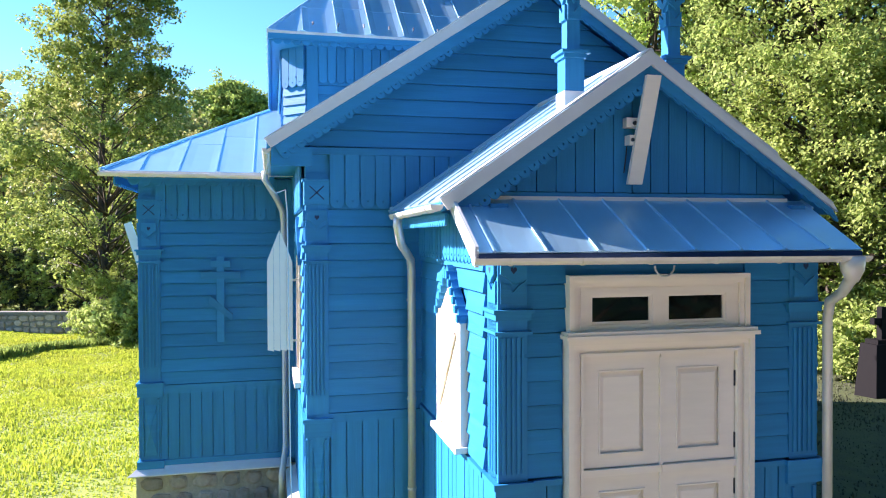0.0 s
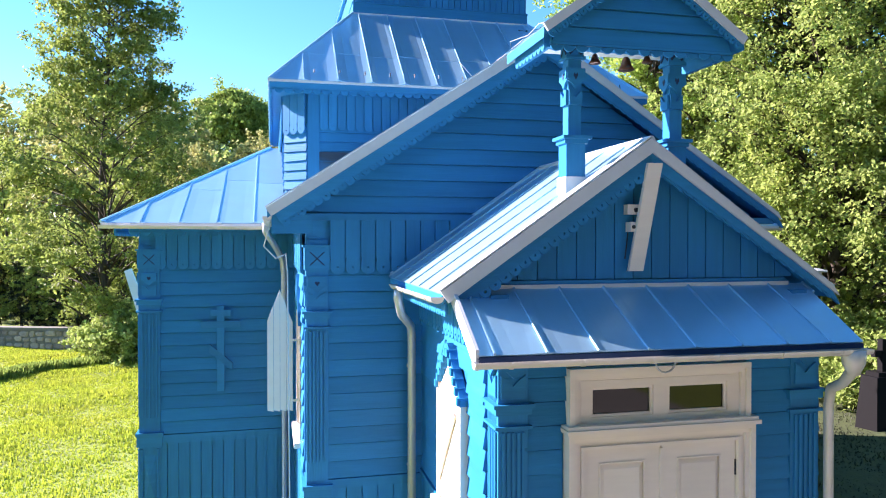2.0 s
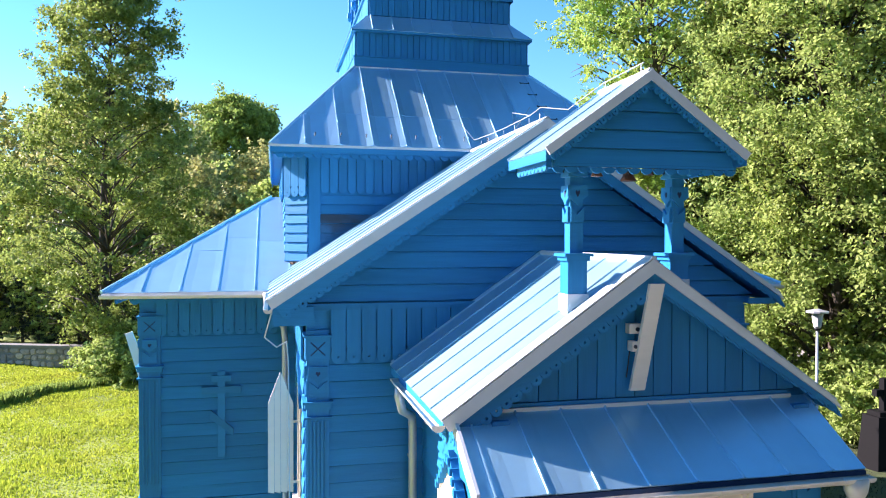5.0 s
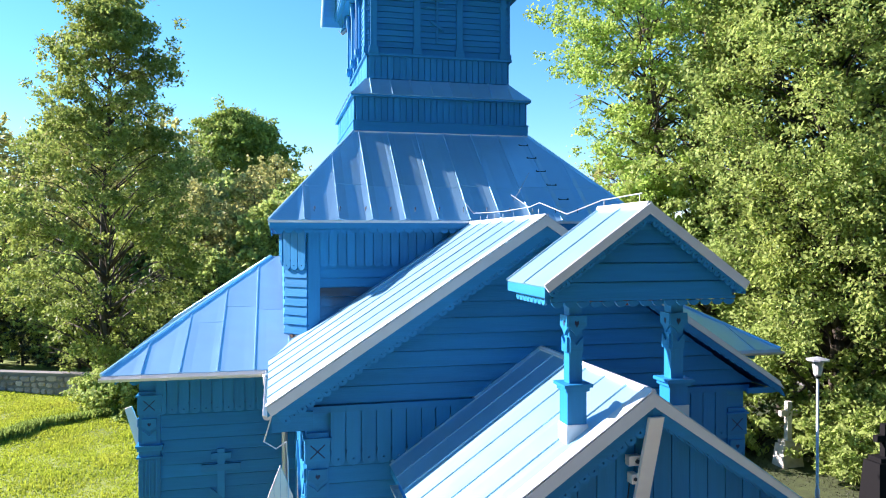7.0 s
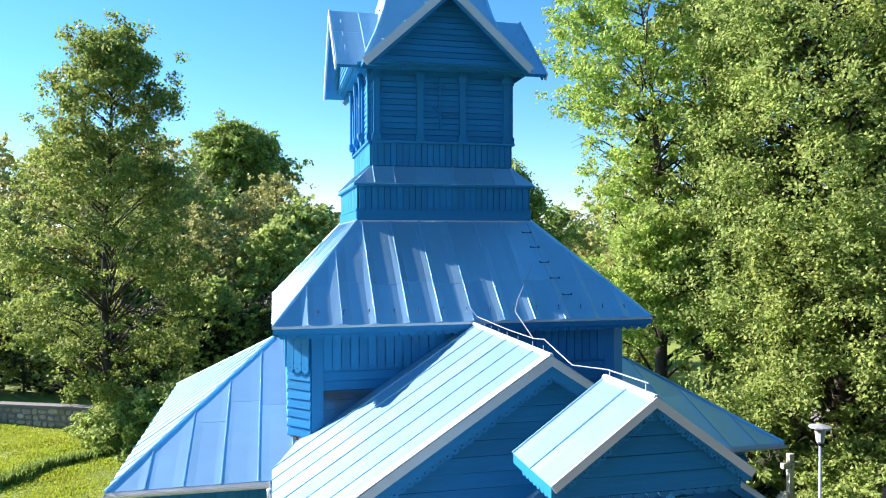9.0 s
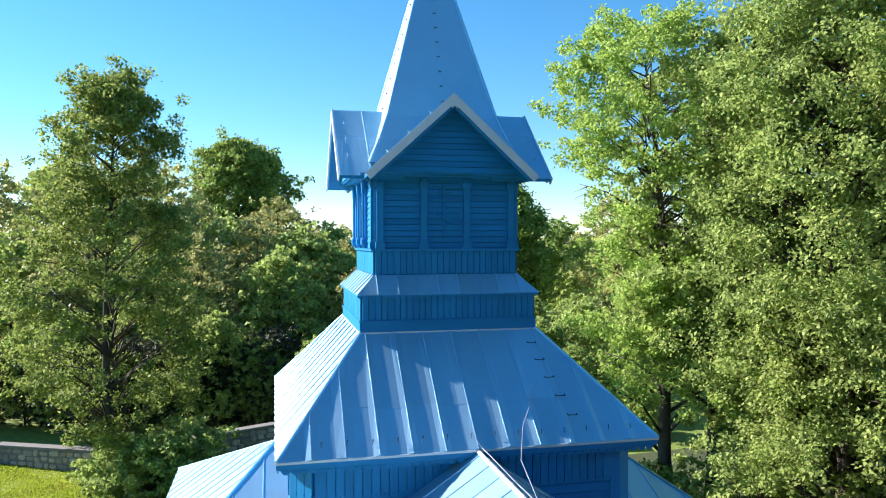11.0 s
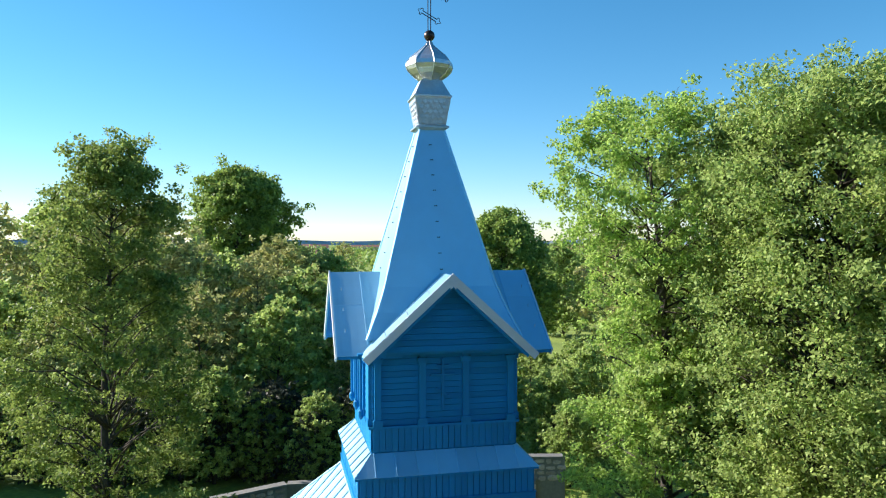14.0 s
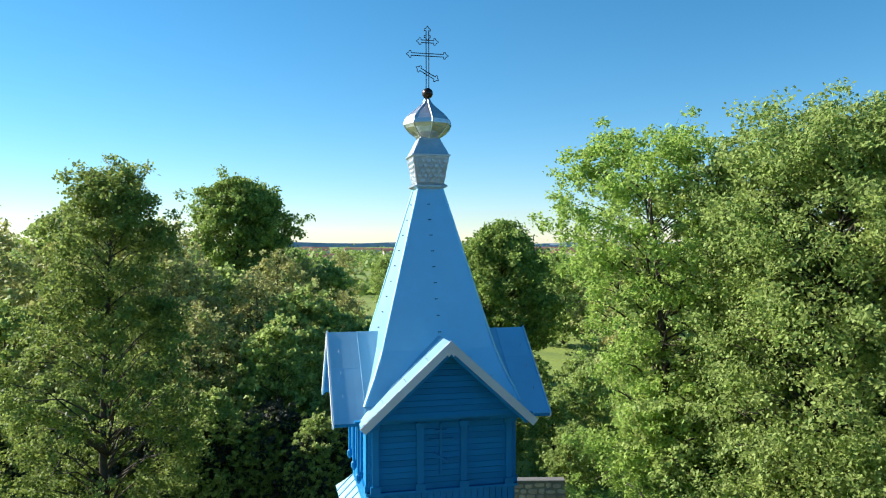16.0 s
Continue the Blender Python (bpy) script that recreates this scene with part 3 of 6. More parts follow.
part("drip_edge", Geo().box(1.97, 5.45, 5.33, 5.35, 3.69, 3.73), M_groove, pent)
fret("side_fretwork", church, (1.93, 6.12, 4.07), (1.93, 8.5, 4.07), -X, 0.085, 0.1, hole=0.008, band=0.03)
g1 = gutter(church, (1.93, 5.29, 3.70), (5.47, 5.29, 3.69), 0.055)
gutter(church, (1.82, 8.3, 4.12), (1.82, 6.04, 4.14), 0.06)
pp = part("downpipe", Geo().tube([(5.33, 5.31, 3.66), (5.34, 5.33, 3.5), (5.40, 5.5, 3.36), (5.46, 5.72, 3.26), (5.47, 5.76, 3.1), (5.48, 5.76, 0.2)], [0.085, 0.055, 0.047, 0.047, 0.045, 0.045], 10), M_gutter, church, "cream metal downpipe with funnel", True)
part("funnel", Geo().rings([[(5.33 + math.cos(t) * r, 5.31 + math.sin(t) * r * 0.8, z) for t in [2 * math.pi * k / 10 for k in range(10)]] for z, r in ((3.68, 0.12), (3.56, 0.1), (3.46, 0.05))]), M_gutter, pp, "", True)
pp = part("downpipe", Geo().tube([(1.80, 7.9, 4.08), (1.80, 7.92, 3.98), (1.88, 8.15, 3.78), (2.07, 8.6, 3.6), (2.10, 8.7, 3.45), (2.10, 8.72, 0.2)], 0.05, 10), M_pipe, church, "galvanised metal downpipe", True)
for z in (3.1, 1.9, 0.8):
    part("pipe_clip", Geo().tube([(2.10, 8.72, z - 0.015), (2.10, 8.72, z + 0.015)], 0.058, 10), M_pipe, pp)

# entrance door and transom light
def door():
    y = PY - 0.12 + 0.03
    d = part("door", Geo().box(3.04, 3.775, y + 0.06, y + 0.11, 0.45, 2.83).box(3.785, 4.52, y + 0.06, y + 0.11, 0.45, 2.83), M_white, church, "cream-white panelled double entrance door, shut")
    for x0, x1 in ((3.04, 3.775), (3.785, 4.52)):
        for z0, z1 in ((1.86, 2.83), (0.55, 1.78)):
            fr = Geo()
            fr.box(x0, x1, y + 0.03, y + 0.06, z1 - 0.14, z1).box(x0, x1, y + 0.03, y + 0.06, z0, z0 + 0.12)
            fr.box(x0, x0 + 0.15, y + 0.03, y + 0.06, z0 + 0.12, z1 - 0.14).box(x1 - 0.15, x1, y + 0.03, y + 0.06, z0 + 0.12, z1 - 0.14)
            part("leaf_frame", fr, M_white, d)
            a, b, c, e = x0 + 0.15, x1 - 0.15, z0 + 0.12, z1 - 0.14
            part("raised_panel", Geo().hull8([(a, y + 0.058, c), (b, y + 0.058, c), (b, y + 0.058, e), (a, y + 0.058, e)], [(a + 0.05, y + 0.036, c + 0.05), (b - 0.05, y + 0.036, c + 0.05), (b - 0.05, y + 0.036, e - 0.05), (a + 0.05, y + 0.036, e - 0.05)]), M_white, d)
            part("bead", Geo().box(a, a + 0.014, y + 0.02, y + 0.03, c, e).box(b - 0.014, b, y + 0.02, y + 0.03, c, e).box(a, b, y + 0.02, y + 0.03, e, e + 0.014).box(a, b, y + 0.02, y + 0.03, c - 0.014, c), M_white, d)
        part("weather_rail", Geo().box(x0, x1, y + 0.0, y + 0.06, 1.79, 1.85), M_white, d)
    for x in (3.03, 4.53):
        for z in (2.58, 2.02, 1.6, 0.8):
            part("hinge", Geo().box(x - 0.018, x + 0.018, y + 0.02, y + 0.075, z - 0.07, z + 0.07), M_iron, d, "dark iron hinge")
    part("cover_strip", Geo().box(3.765, 3.795, y + 0.012, y + 0.03, 0.55, 2.80), M_white, d)
    y = PY - 0.12
    f = part("door_casing", Geo().box(2.855, 4.705, y - 0.06, PY, 2.985, 3.02), M_white, church, "white stepped wooden door casing with a small cornice")
    part("cornice", Geo().box(2.87, 4.69, y - 0.04, PY, 3.02, 3.05), M_white, f)
    steps = ((0.0, 0.0, 0.045), (0.028, 0.045, 0.085), (0.058, 0.085, 0.125), (0.035, 0.125, 0.15))
    for e, w0, w1 in steps:
        xa, xb, zt = 2.885, 4.675, 2.985
        part("casing_board", Geo().box(xa + w0, xa + w1, y - 0.02 + e, PY, 0.35, zt - w1), M_white, f)
        part("casing_board", Geo().box(xb - w1, xb - w0, y - 0.02 + e, PY, 0.35, zt - w1), M_white, f)
        part("casing_board", Geo().box(xa + w0, xb - w0, y - 0.02 + e, PY, zt - w1, zt - w0), M_white, f)
    w = part("transom_window", Geo().box(2.93, 4.61, PY - 0.03, PY + 0.02, 3.06, 3.10), M_white, church, "white-framed two-pane transom window over the door")
    for e, w0, w1 in ((0.0, 0.0, 0.045), (0.025, 0.045, 0.085), (0.055, 0.085, 0.12)):
        xa, xb, zt = 2.9, 4.64, 3.53
        part("casing_board", Geo().box(xa + w0, xa + w1, y + e, PY, 3.05, zt - w1), M_white, w)
        part("casing_board", Geo().box(xb - w1, xb - w0, y + e, PY, 3.05, zt - w1), M_white, w)
        part("casing_board", Geo().box(xa + w0, xb - w0, y + e, PY, zt - w1, zt - w0), M_white, w)
    s = Geo().box(3.02, 4.52, y + 0.05, PY, 3.05, 3.10).box(3.02, 4.52, y + 0.05, PY, 3.36, 3.42).box(3.02, 3.11, y + 0.05, PY, 3.1, 3.36).box(4.43, 4.52, y + 0.05, PY, 3.1, 3.36).box(3.70, 3.84, y + 0.05, PY, 3.1, 3.36)
    part("sash", s, M_white, w)
    for a, b in ((3.11, 3.70), (3.84, 4.43)):
        part("pane_rebate", Geo().box(a, a + 0.025, y + 0.065, PY, 3.1, 3.36).box(b - 0.025, b, y + 0.065, PY, 3.1, 3.36).box(a + 0.025, b - 0.025, y + 0.065, PY, 3.1, 3.125).box(a + 0.025, b - 0.025, y + 0.065, PY, 3.335, 3.36), M_white, w)
        part("pane", Geo().box(a + 0.025, b - 0.025, y + 0.085, y + 0.09, 3.125, 3.335), M_glass, w, "dark reflecting glass pane")


door()
part("gutter_loop", Geo().tube([(3.62 + 0.09 * math.cos(t), 5.45, 3.62 + 0.09 * math.sin(t)) for t in [math.pi * (1 + k / 8) for k in range(9)]], 0.008, 6), M_pipe, church)

# shuttered window in the porch's side
def side_window():
    x = PX0
    w = part("shuttered_window", Geo().hull8([(x, 6.74, 1.86), (x, 7.68, 1.86), (x, 7.68, 3.1), (x, 7.21, 3.46), (x, 6.74, 3.1)], [(x - 0.06, 6.74, 1.86), (x - 0.06, 7.68, 1.86), (x - 0.06, 7.68, 3.1), (x - 0.06, 7.21, 3.46), (x - 0.06, 6.74, 3.1)]), M_white, church, "white window with closed pointed shutters")
    for a, b in ((6.82, 7.20), (7.22, 7.60)):
        ta, tb = 3.05 + (0.36 - abs(a - 7.21) * 0.77) * 1.0 - 0.06, 3.05 + (0.36 - abs(b - 7.21) * 0.77) - 0.06
        part("shutter_leaf", Geo().hull8([(x - 0.06, a, 1.92), (x - 0.06, b, 1.92), (x - 0.06, b, tb), (x - 0.06, a, ta)], [(x - 0.095, a, 1.92), (x - 0.095, b, 1.92), (x - 0.095, b, tb), (x - 0.095, a, ta)]), M_white, w)
    part("side_casing", Geo().box(x - 0.1, x, 6.70, 6.78, 1.86, 3.1).box(x - 0.1, x, 7.64, 7.72, 1.86, 3.1), M_white, w)
    part("sill", Geo().box(x - 0.16, x, 6.66, 7.76, 1.80, 1.86), M_white, w)
    part("shutter_bar", Geo().slab([(x - 0.1, 6.86, 2.9), (x - 0.1, 6.89, 2.94), (x - 0.1, 7.6, 2.1), (x - 0.1, 7.57, 2.06)], (-0.02, 0, 0)), M_white, w)
    for s in (-1, 1):
        a, b = (x - 0.02, 7.21, 3.58), (x - 0.02, 7.21 + s * 0.52, 3.10)
        h = part("window_hood", Geo().slab([a, b, (x - 0.02, 7.21 + s * 0.52, 3.04), (x - 0.02, 7.21, 3.51)], (-0.085, 0, 0)), M_blue, w, "blue notched hood board")
        for k in range(6):
            t = (k + 0.5) / 6
            p = Vector((x - 0.02, 7.21 + s * 0.52 * t, 3.56 - 0.48 * t))
            part("hood_tooth", Geo().box(p.x - 0.11, p.x, p.y - 0.035, p.y + 0.035, p.z - 0.075, p.z), M_blue, h)
    for z in (2.2, 2.95):
        part("strap_hinge", Geo().box(x - 0.11, x - 0.095, 6.78, 6.9, z - 0.015, z + 0.015), M_white, w)


side_window()

# vestibule behind the porch
NX0, NX1, NY = 0.85, 6.77, 8.92
NE, NR = 4.97, 7.20
nf = wall_box("vestibule_front_wall", NX0, NX1, NY, NY + 0.18, 0.1, 4.9)
F = Face((0, NY, 0), X, -Y)
lapped(nf, F, 1.73, 4.40, lambda h: (NX0 + 0.2, 2.30), 0.2)
lapped(nf, F, 1.73, 4.40, lambda h: (5.44, NX1 - 0.2), 0.2)
frieze(nf, F, NX0 + 0.28, NX1 - 0.28, 4.21, 4.86, 0.185)
frieze(nf, F, NX0 + 0.28, 2.29, 0.15, 1.62, 0.185, square=True)
part("belt_rail", Geo().box(NX0, 2.29, NY - 0.05, NY, 1.62, 1.73), M_blue, nf)
nl = wall_box("vestibule_side_wall", NX0, NX0 + 0.18, NY + 0.18, 12.6, 0.1, 4.9)
FL = Face((NX0, 0, 0), Y, -X)
lapped(nl, FL, 1.73, 4.40, lambda h: (NY + 0.26, 12.5), 0.2, [(9.75, 11.0, 1.9, 3.7)])
frieze(nl, FL, NY + 0.26, 12.5, 4.21, 4.86, 0.185)
frieze(nl, FL, NY + 0.26, 12.5, 0.15, 1.62, 0.185, square=True)
wall_box("vestibule_side_wall", NX1 - 0.18, NX1, NY + 0.18, 12.6, 0.1, 4.9)
pilaster(church, NX0, NX0 + 0.26, NY - 0.05, NY + 0.25, 3.77, 1.96, 1.68, 0.1, -1)
pilaster(church, NX1 - 0.26, NX1, NY - 0.05, NY + 0.25, 3.77, 1.96, 1.68, 0.1, 1)
ng = part("vestibule_gable_wall", Geo().hull8([(0.75, NY, 4.86), (6.87, NY, 4.86), (AX, NY, 7.05)], [(0.75, NY + 0.16, 4.86), (6.87, NY + 0.16, 4.86), (AX, NY + 0.16, 7.05)]), M_blue, church)
lapped(ng, F, 4.95, 6.95, lambda h: (AX - (7.02 - h) / 0.67, AX + (7.02 - h) / 0.67), 0.2)
part("gable_rail", Geo().box(0.8, 6.82, NY - 0.075, NY, 4.86, 4.94), M_blue, ng)
gable_roof("vestibule_roof", 0.40, AX, 7.17, NE, NR, 8.67, 12.75, 0.56, "pale standing-seam metal gable roof over the vestibule")
verge(0.40, AX, 7.17, NE, NR, 8.64, 0.085, 0.13, 0.115, 0.085)
for xa, xb, xc, xd in ((0.45, NX0, 0.45, 0.92), (NX1, 7.13, 6.7, 7.13)):
    part("eave_soffit", Geo().box(xa, xb, 8.72, 12.4, 4.84, 4.88), M_blue, church)
    part("eave_return", Geo().box(xc, xd, 8.70, 8.74, 4.70 if xc < AX else 4.85, 4.92), M_blue, church)
gutter(church, (0.40, 11.9, 4.88), (0.40, 8.70, 4.90), 0.055)
# leaves of metal tucked where the porch roof meets the vestibule
part("abutment_flashing", Geo().slab([(1.9, NY - 0.05, 4.16), (AX, NY - 0.05, 5.50), (AX, NY - 0.05, 5.57), (1.86, NY - 0.05, 4.22)], (0, 0.04, 0)), M_roof, church)
pp = part("downpipe", Geo().tube([(0.36, 11.5, 4.88), (0.36, 11.52, 4.75), (0.52, 11.8, 4.5), (0.62, 12.0, 4.3), (0.64, 12.02, 4.1), (0.65, 12.04, 0.5), (0.62, 11.9, 0.32), (0.58, 11.8, 0.1), (0.58, 11.78, -0.4)], 0.05, 10), M_pipe, church, "galvanised metal downpipe", True)


def open_shutter_window():
    x = NX0
    w = part("open_shutter_window", Geo().box(x - 0.05, x, 9.80, 9.92, 1.95, 3.6).box(x - 0.05, x, 10.85, 10.97, 1.95, 3.6).box(x - 0.12, x, 9.76, 11.0, 1.88, 1.95), M_white, church, "white window casing with opened shutters")
    y = 9.86
    for k in range(4):
        a, b = k / 4, (k + 1) / 4 - 0.01
        xa, xb = 0.39 + 0.33 * a, 0.39 + 0.33 * b
        top = lambda q: 3.97 - abs(q - 0.55) * 2.6
        part("shutter_board", Geo().slab([(xa, y + 0.0, 2.38), (xb, y, 2.36), (xb, y, top(xb)), (xa, y, top(xa))], (0, 0.035, 0)), M_white, w)
    part("pane", Geo().box(x - 0.02, x + 0.01, 9.92, 10.85, 1.95, 3.6), M_glass, w)
    for z in (2.5, 3.3):
        part("strap_hinge", Geo().box(0.70, 0.85, y - 0.012, y, z - 0.015, z + 0.015), M_white, w)
    for s in (-1, 1):
        part("window_hood", Geo().slab([(x - 0.01, 10.4, 4.15), (x - 0.01, 10.4 + s * 0.7, 3.6), (x - 0.01, 10.4 + s * 0.7, 3.5), (x - 0.01, 10.4, 4.05)], (-0.06, 0, 0)), M_blue, w)


open_shutter_window()

# broad cross arm with hipped roofs
LX0, LX1, LY, LB = -1.61, 9.23, 12.43, 19.9
LE, LR = 4.88, 6.58
lf = wall_box("transept_front_wall", LX0, LX1, LY, LY + 0.2, 0.1, 4.85)
F = Face((0, LY, 0), X, -Y)
for u0, u1 in ((LX0 + 0.25, 0.88), (6.77, LX1 - 0.25)):
    lapped(lf, F, 1.5, 4.34, lambda h: (u0, u1), 0.205)
    frieze(lf, F, u0, u1, 4.15, 4.82, 0.178)
    frieze(lf, F, u0, u1, 0.3, 1.36, 0.178, square=True)
    part("belt_rail", Geo().box(u0 - 0.2, u1, LY - 0.045, LY, 1.36, 1.5), M_blue, lf)
    part("base_rail", Geo().box(u0 - 0.2, u1, LY - 0.05, LY, 0.2, 0.3), M_blue, lf)
ll = wall_box("transept_side_wall", LX0, LX0 + 0.2, LY + 0.2, LB, 0.1, 4.85)
lapped(ll, Face((LX0, 0, 0), Y, -X), 1.5, 4.2, lambda h: (LY + 0.2, LB), 0.205)
wall_box("transept_side_wall", LX1 - 0.2, LX1, LY + 0.2, LB, 0.1, 4.85)
wall_box("transept_back_wall", LX0 + 0.2, LX1 - 0.2, LB - 0.2, LB, 0.1, 4.85)
pilaster(church, LX0, LX0 + 0.32, LY - 0.05, LY + 0.27, 3.68, 1.79, 1.55, 0.1, -1)
pilaster(church, LX1 - 0.32, LX1, LY - 0.05, LY + 0.27, 3.68, 1.79, 1.55, 0.1, 1)
g = Geo().add([(LX0 - 0.44, 11.91, LE), (LX1 + 0.44, 11.91, LE), (LX1 + 0.44, 20.4, LE), (LX0 - 0.44, 20.4, LE), (0.42, TY, LR), (7.20, TY, LR)], [(3, 2, 1, 0), (0, 1, 5, 4), (2, 3, 4, 5), (1, 2, 5), (3, 0, 4)])
tr = part("transept_roof", g, M_blue, church, "pale standing-seam metal hipped roof")
sheeted(tr, [(LX0 - 0.45, 11.90, LE), (LX1 + 0.45, 11.90, LE), (7.20, TY, LR), (0.42, TY, LR)], 0.56, -1)
sheeted(tr, [(LX0 - 0.45, 20.4, LE), (LX0 - 0.45, 11.90, LE), (0.42, TY, LR)], 0.46)
sheeted(tr, [(LX1 + 0.45, 11.90, LE), (LX1 + 0.45, 20.4, LE), (7.20, TY, LR)], 0.5)
for a, b in (((LX0 - 0.45, 11.90, LE + 0.02), (0.42, TY, LR + 0.02)), ((LX1 + 0.45, 11.90, LE + 0.02), (7.20, TY, LR + 0.02)), ((LX0 - 0.45, 20.4, LE + 0.02), (0.42, TY, LR + 0.02))):
    part("hip_roll", Geo().tube([a, b], 0.028, 6), M_roof, tr)
part("drip_edge", Geo().box(LX0 - 0.45, LX1 + 0.45, 11.89, 11.91, LE - 0.05, LE), M_trim, tr)
fret("eave_fretwork", church, (LX0 - 0.1, 12.16, LE - 0.03), (0.5, 12.16, LE - 0.03), -Y, 0.07, 0.17, hole=0.012, band=0.10)
fret("eave_fretwork", church, (7.2, 12.16, LE - 0.03), (LX1 + 0.1, 12.16, LE - 0.03), -Y, 0.07, 0.17, hole=0.012, band=0.10)
fret("eave_fretwork", church, (LX0 - 0.3, 12.2, LE - 0.03), (LX0 - 0.3, 20.0, LE - 0.03), -X, 0.07, 0.17, hole=0.012, band=0.10)
gutter(church, (LX0 - 0.47, 11.86, LE - 0.03), (0.42, 11.86, LE - 0.045), 0.055)
gutter(church, (7.2, 11.86, LE - 0.045), (LX1 + 0.47, 11.86, LE - 0.03), 0.055)
# hood board over the window in the transept's side
part("window_hood", Geo().slab([(LX0 - 0.36, 13.2, 4.10), (LX0 - 0.25, 13.2, 4.14), (LX0 + 0.02, 13.2, 3.4), (LX0 - 0.02, 13.2, 2.9)], (0, 0.05, 0)), M_white, church, "pale sloping hood board")
# mounted eight-pointed cross on the transept wall
cr = part("wall_cross", Geo().box(-0.42, -0.305, LY - 0.07, LY - 0.03, 2.17, 3.56), M_blue, church, "blue wooden three-barred cross on the wall")
part("cross_bar", Geo().box(-0.665, -0.055, LY - 0.075, LY - 0.028, 3.20, 3.31), M_blue, cr)
part("cross_bar", Geo().box(-0.515, -0.205, LY - 0.075, LY - 0.028, 3.39, 3.49), M_blue, cr)
part("cross_bar", Geo().slab([(-0.545, LY - 0.028, 2.80), (-0.525, LY - 0.028, 2.93), (-0.175, LY - 0.028, 2.62), (-0.175, LY - 0.028, 2.50)], (0, -0.047, 0)), M_blue, cr)

# foundation with field stones
fo = part("foundation", Geo().box(LX0 - 0.06, 0.9, LY - 0.08, LY + 0.2, -1.0, 0.1).box(LX0 - 0.06, LX0 + 0.2, LY + 0.2, LB, -1.2, 0.1).box(NX0 + 0.02, NX1 - 0.02, NY + 0.02, 12.5, -0.8, 0.1).box(PX0 + 0.02, PX1 - 0.02, PY + 0.02, NY, -0.8, PZ).box(6.5, LX1 + 0.06, LY - 0.08, LY + 0.2, -1.0, 0.1), M_mortar, church, "mortared field-stone foundation")
part("drip_flashing", Geo().slab([(LX0 - 0.17, LY - 0.19, 0.09), (0.72, LY - 0.19, 0.09), (0.72, LY - 0.03, 0.21), (LX0 - 0.0, LY - 0.03, 0.21)], (0, 0, 0.015)), M_trim, church, "pale sloping metal drip flashing")
part("drip_flashing", Geo().slab([(NX0 - 0.2, NY, 0.02), (NX0 - 0.2, 12.3, 0.02), (NX0, 12.3, 0.12), (NX0, NY, 0.12)], (0, 0, 0.012)), M_trim, church)
part("entrance_step", Geo().box(2.9, 4.75, 5.2, PY, -0.6, 0.15).box(2.9, 4.75, 4.9, 5.2, -0.6, -0.05), M_concrete, church)


def stone_piece(parent, face, u, h, w, t, d=0.05, name="stone"):
    k = 9
    ring = []
    for i in range(k):
        a = 2 * math.pi * i / k
        q = 1 / max(abs(math.cos(a)), abs(math.sin(a))) ** 0.65
        s = rng.uniform(0.86, 1.03) * q
        ring.append((u + math.cos(a) * w / 2 * s * 0.92, h + math.sin(a) * t / 2 * s * 0.92))
    g = Geo()
    r0 = [face.p(a, b, -0.02) for a, b in ring]
    r1 = [face.p(a, b, d * 0.6) for a, b in ring]
    r2 = [face.p(u + (a - u) * 0.72, h + (b - h) * 0.72, d * rng.uniform(0.9, 1.15)) for a, b in ring]
    g.rings([r0, r1, r2])
    part(name, g, M_stone, parent, smooth=False)


FF = Face((0, LY - 0.08, 0), X, -Y)
h = 0.07
for row in range(3):
    t = (0.27, 0.33, 0.33)[row]
    u = LX0 - 0.03 + 0.1 * row
    while u < 0.75:
        w = rng.uniform(0.26, 0.5)
        stone_piece(fo, FF, u + w / 2, h - t / 2, w - 0.025, t - 0.02)
        u += w
    h -= t

# square drum under the tower, with cut corners
TW = (0.68, 6.94, 12.61, 19.75)
c = 0.36
ring = [(TW[0] + c, TW[2]), (TW[1] - c, TW[2]), (TW[1], TW[2] + c), (TW[1], TW[3] - c), (TW[1] - c, TW[3]), (TW[0] + c, TW[3]), (TW[0], TW[3] - c), (TW[0], TW[2] + c)]
dr = part("drum_wall", Geo().rings([[(x, y, 4.7) for x, y in ring], [(x, y, 7.15) for x, y in ring]]), M_blue, church)
Fd = Face((0, TW[2], 0), X, -Y)
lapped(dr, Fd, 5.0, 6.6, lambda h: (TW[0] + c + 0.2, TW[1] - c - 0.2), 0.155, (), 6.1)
frieze(dr, Fd, TW[0] + c + 0.2, TW[1] - c - 0.2, 6.48, 7.12, 0.15, 0.01)
part("corner_board", Geo().box(TW[0] + c + 0.01, TW[0] + c + 0.2, TW[2] - 0.045, TW[2], 4.9, 7.12), M_blue_v, dr)
part("corner_board", Geo().box(TW[1] - c - 0.2, TW[1] - c - 0.01, TW[2] - 0.045, TW[2], 4.9, 7.12), M_blue_v, dr)
Fc = Face((TW[0], TW[2] + c, 0), Vector((1, -1, 0)), Vector((-1, -1, 0)))
lapped(dr, Fc, 5.32, 6.6, lambda h: (0.0, 0.51), 0.155)
frieze(dr, Fc, 0.0, 0.51, 6.42, 7.12, 0.17, 0.01)
part("open_joint", Geo().slab([Fc.p(0.1, 5.2, 0.002), Fc.p(0.45, 5.2, 0.002), Fc.p(0.45, 5.31, 0.002), Fc.p(0.1, 5.31, 0.002)], Fc.n * 0.01), M_groove, dr, "dark gap in the boarding")
for k in range(3):
    part("exposed_timber", strip(Geo(), Fc.p(0.12 + k * 0.11, 5.2, 0.01), Fc.p(0.19 + k * 0.11, 5.2, 0.01), Z, Fc.n, 0.11, 0.02), M_wood, dr, "bare brown timber end")
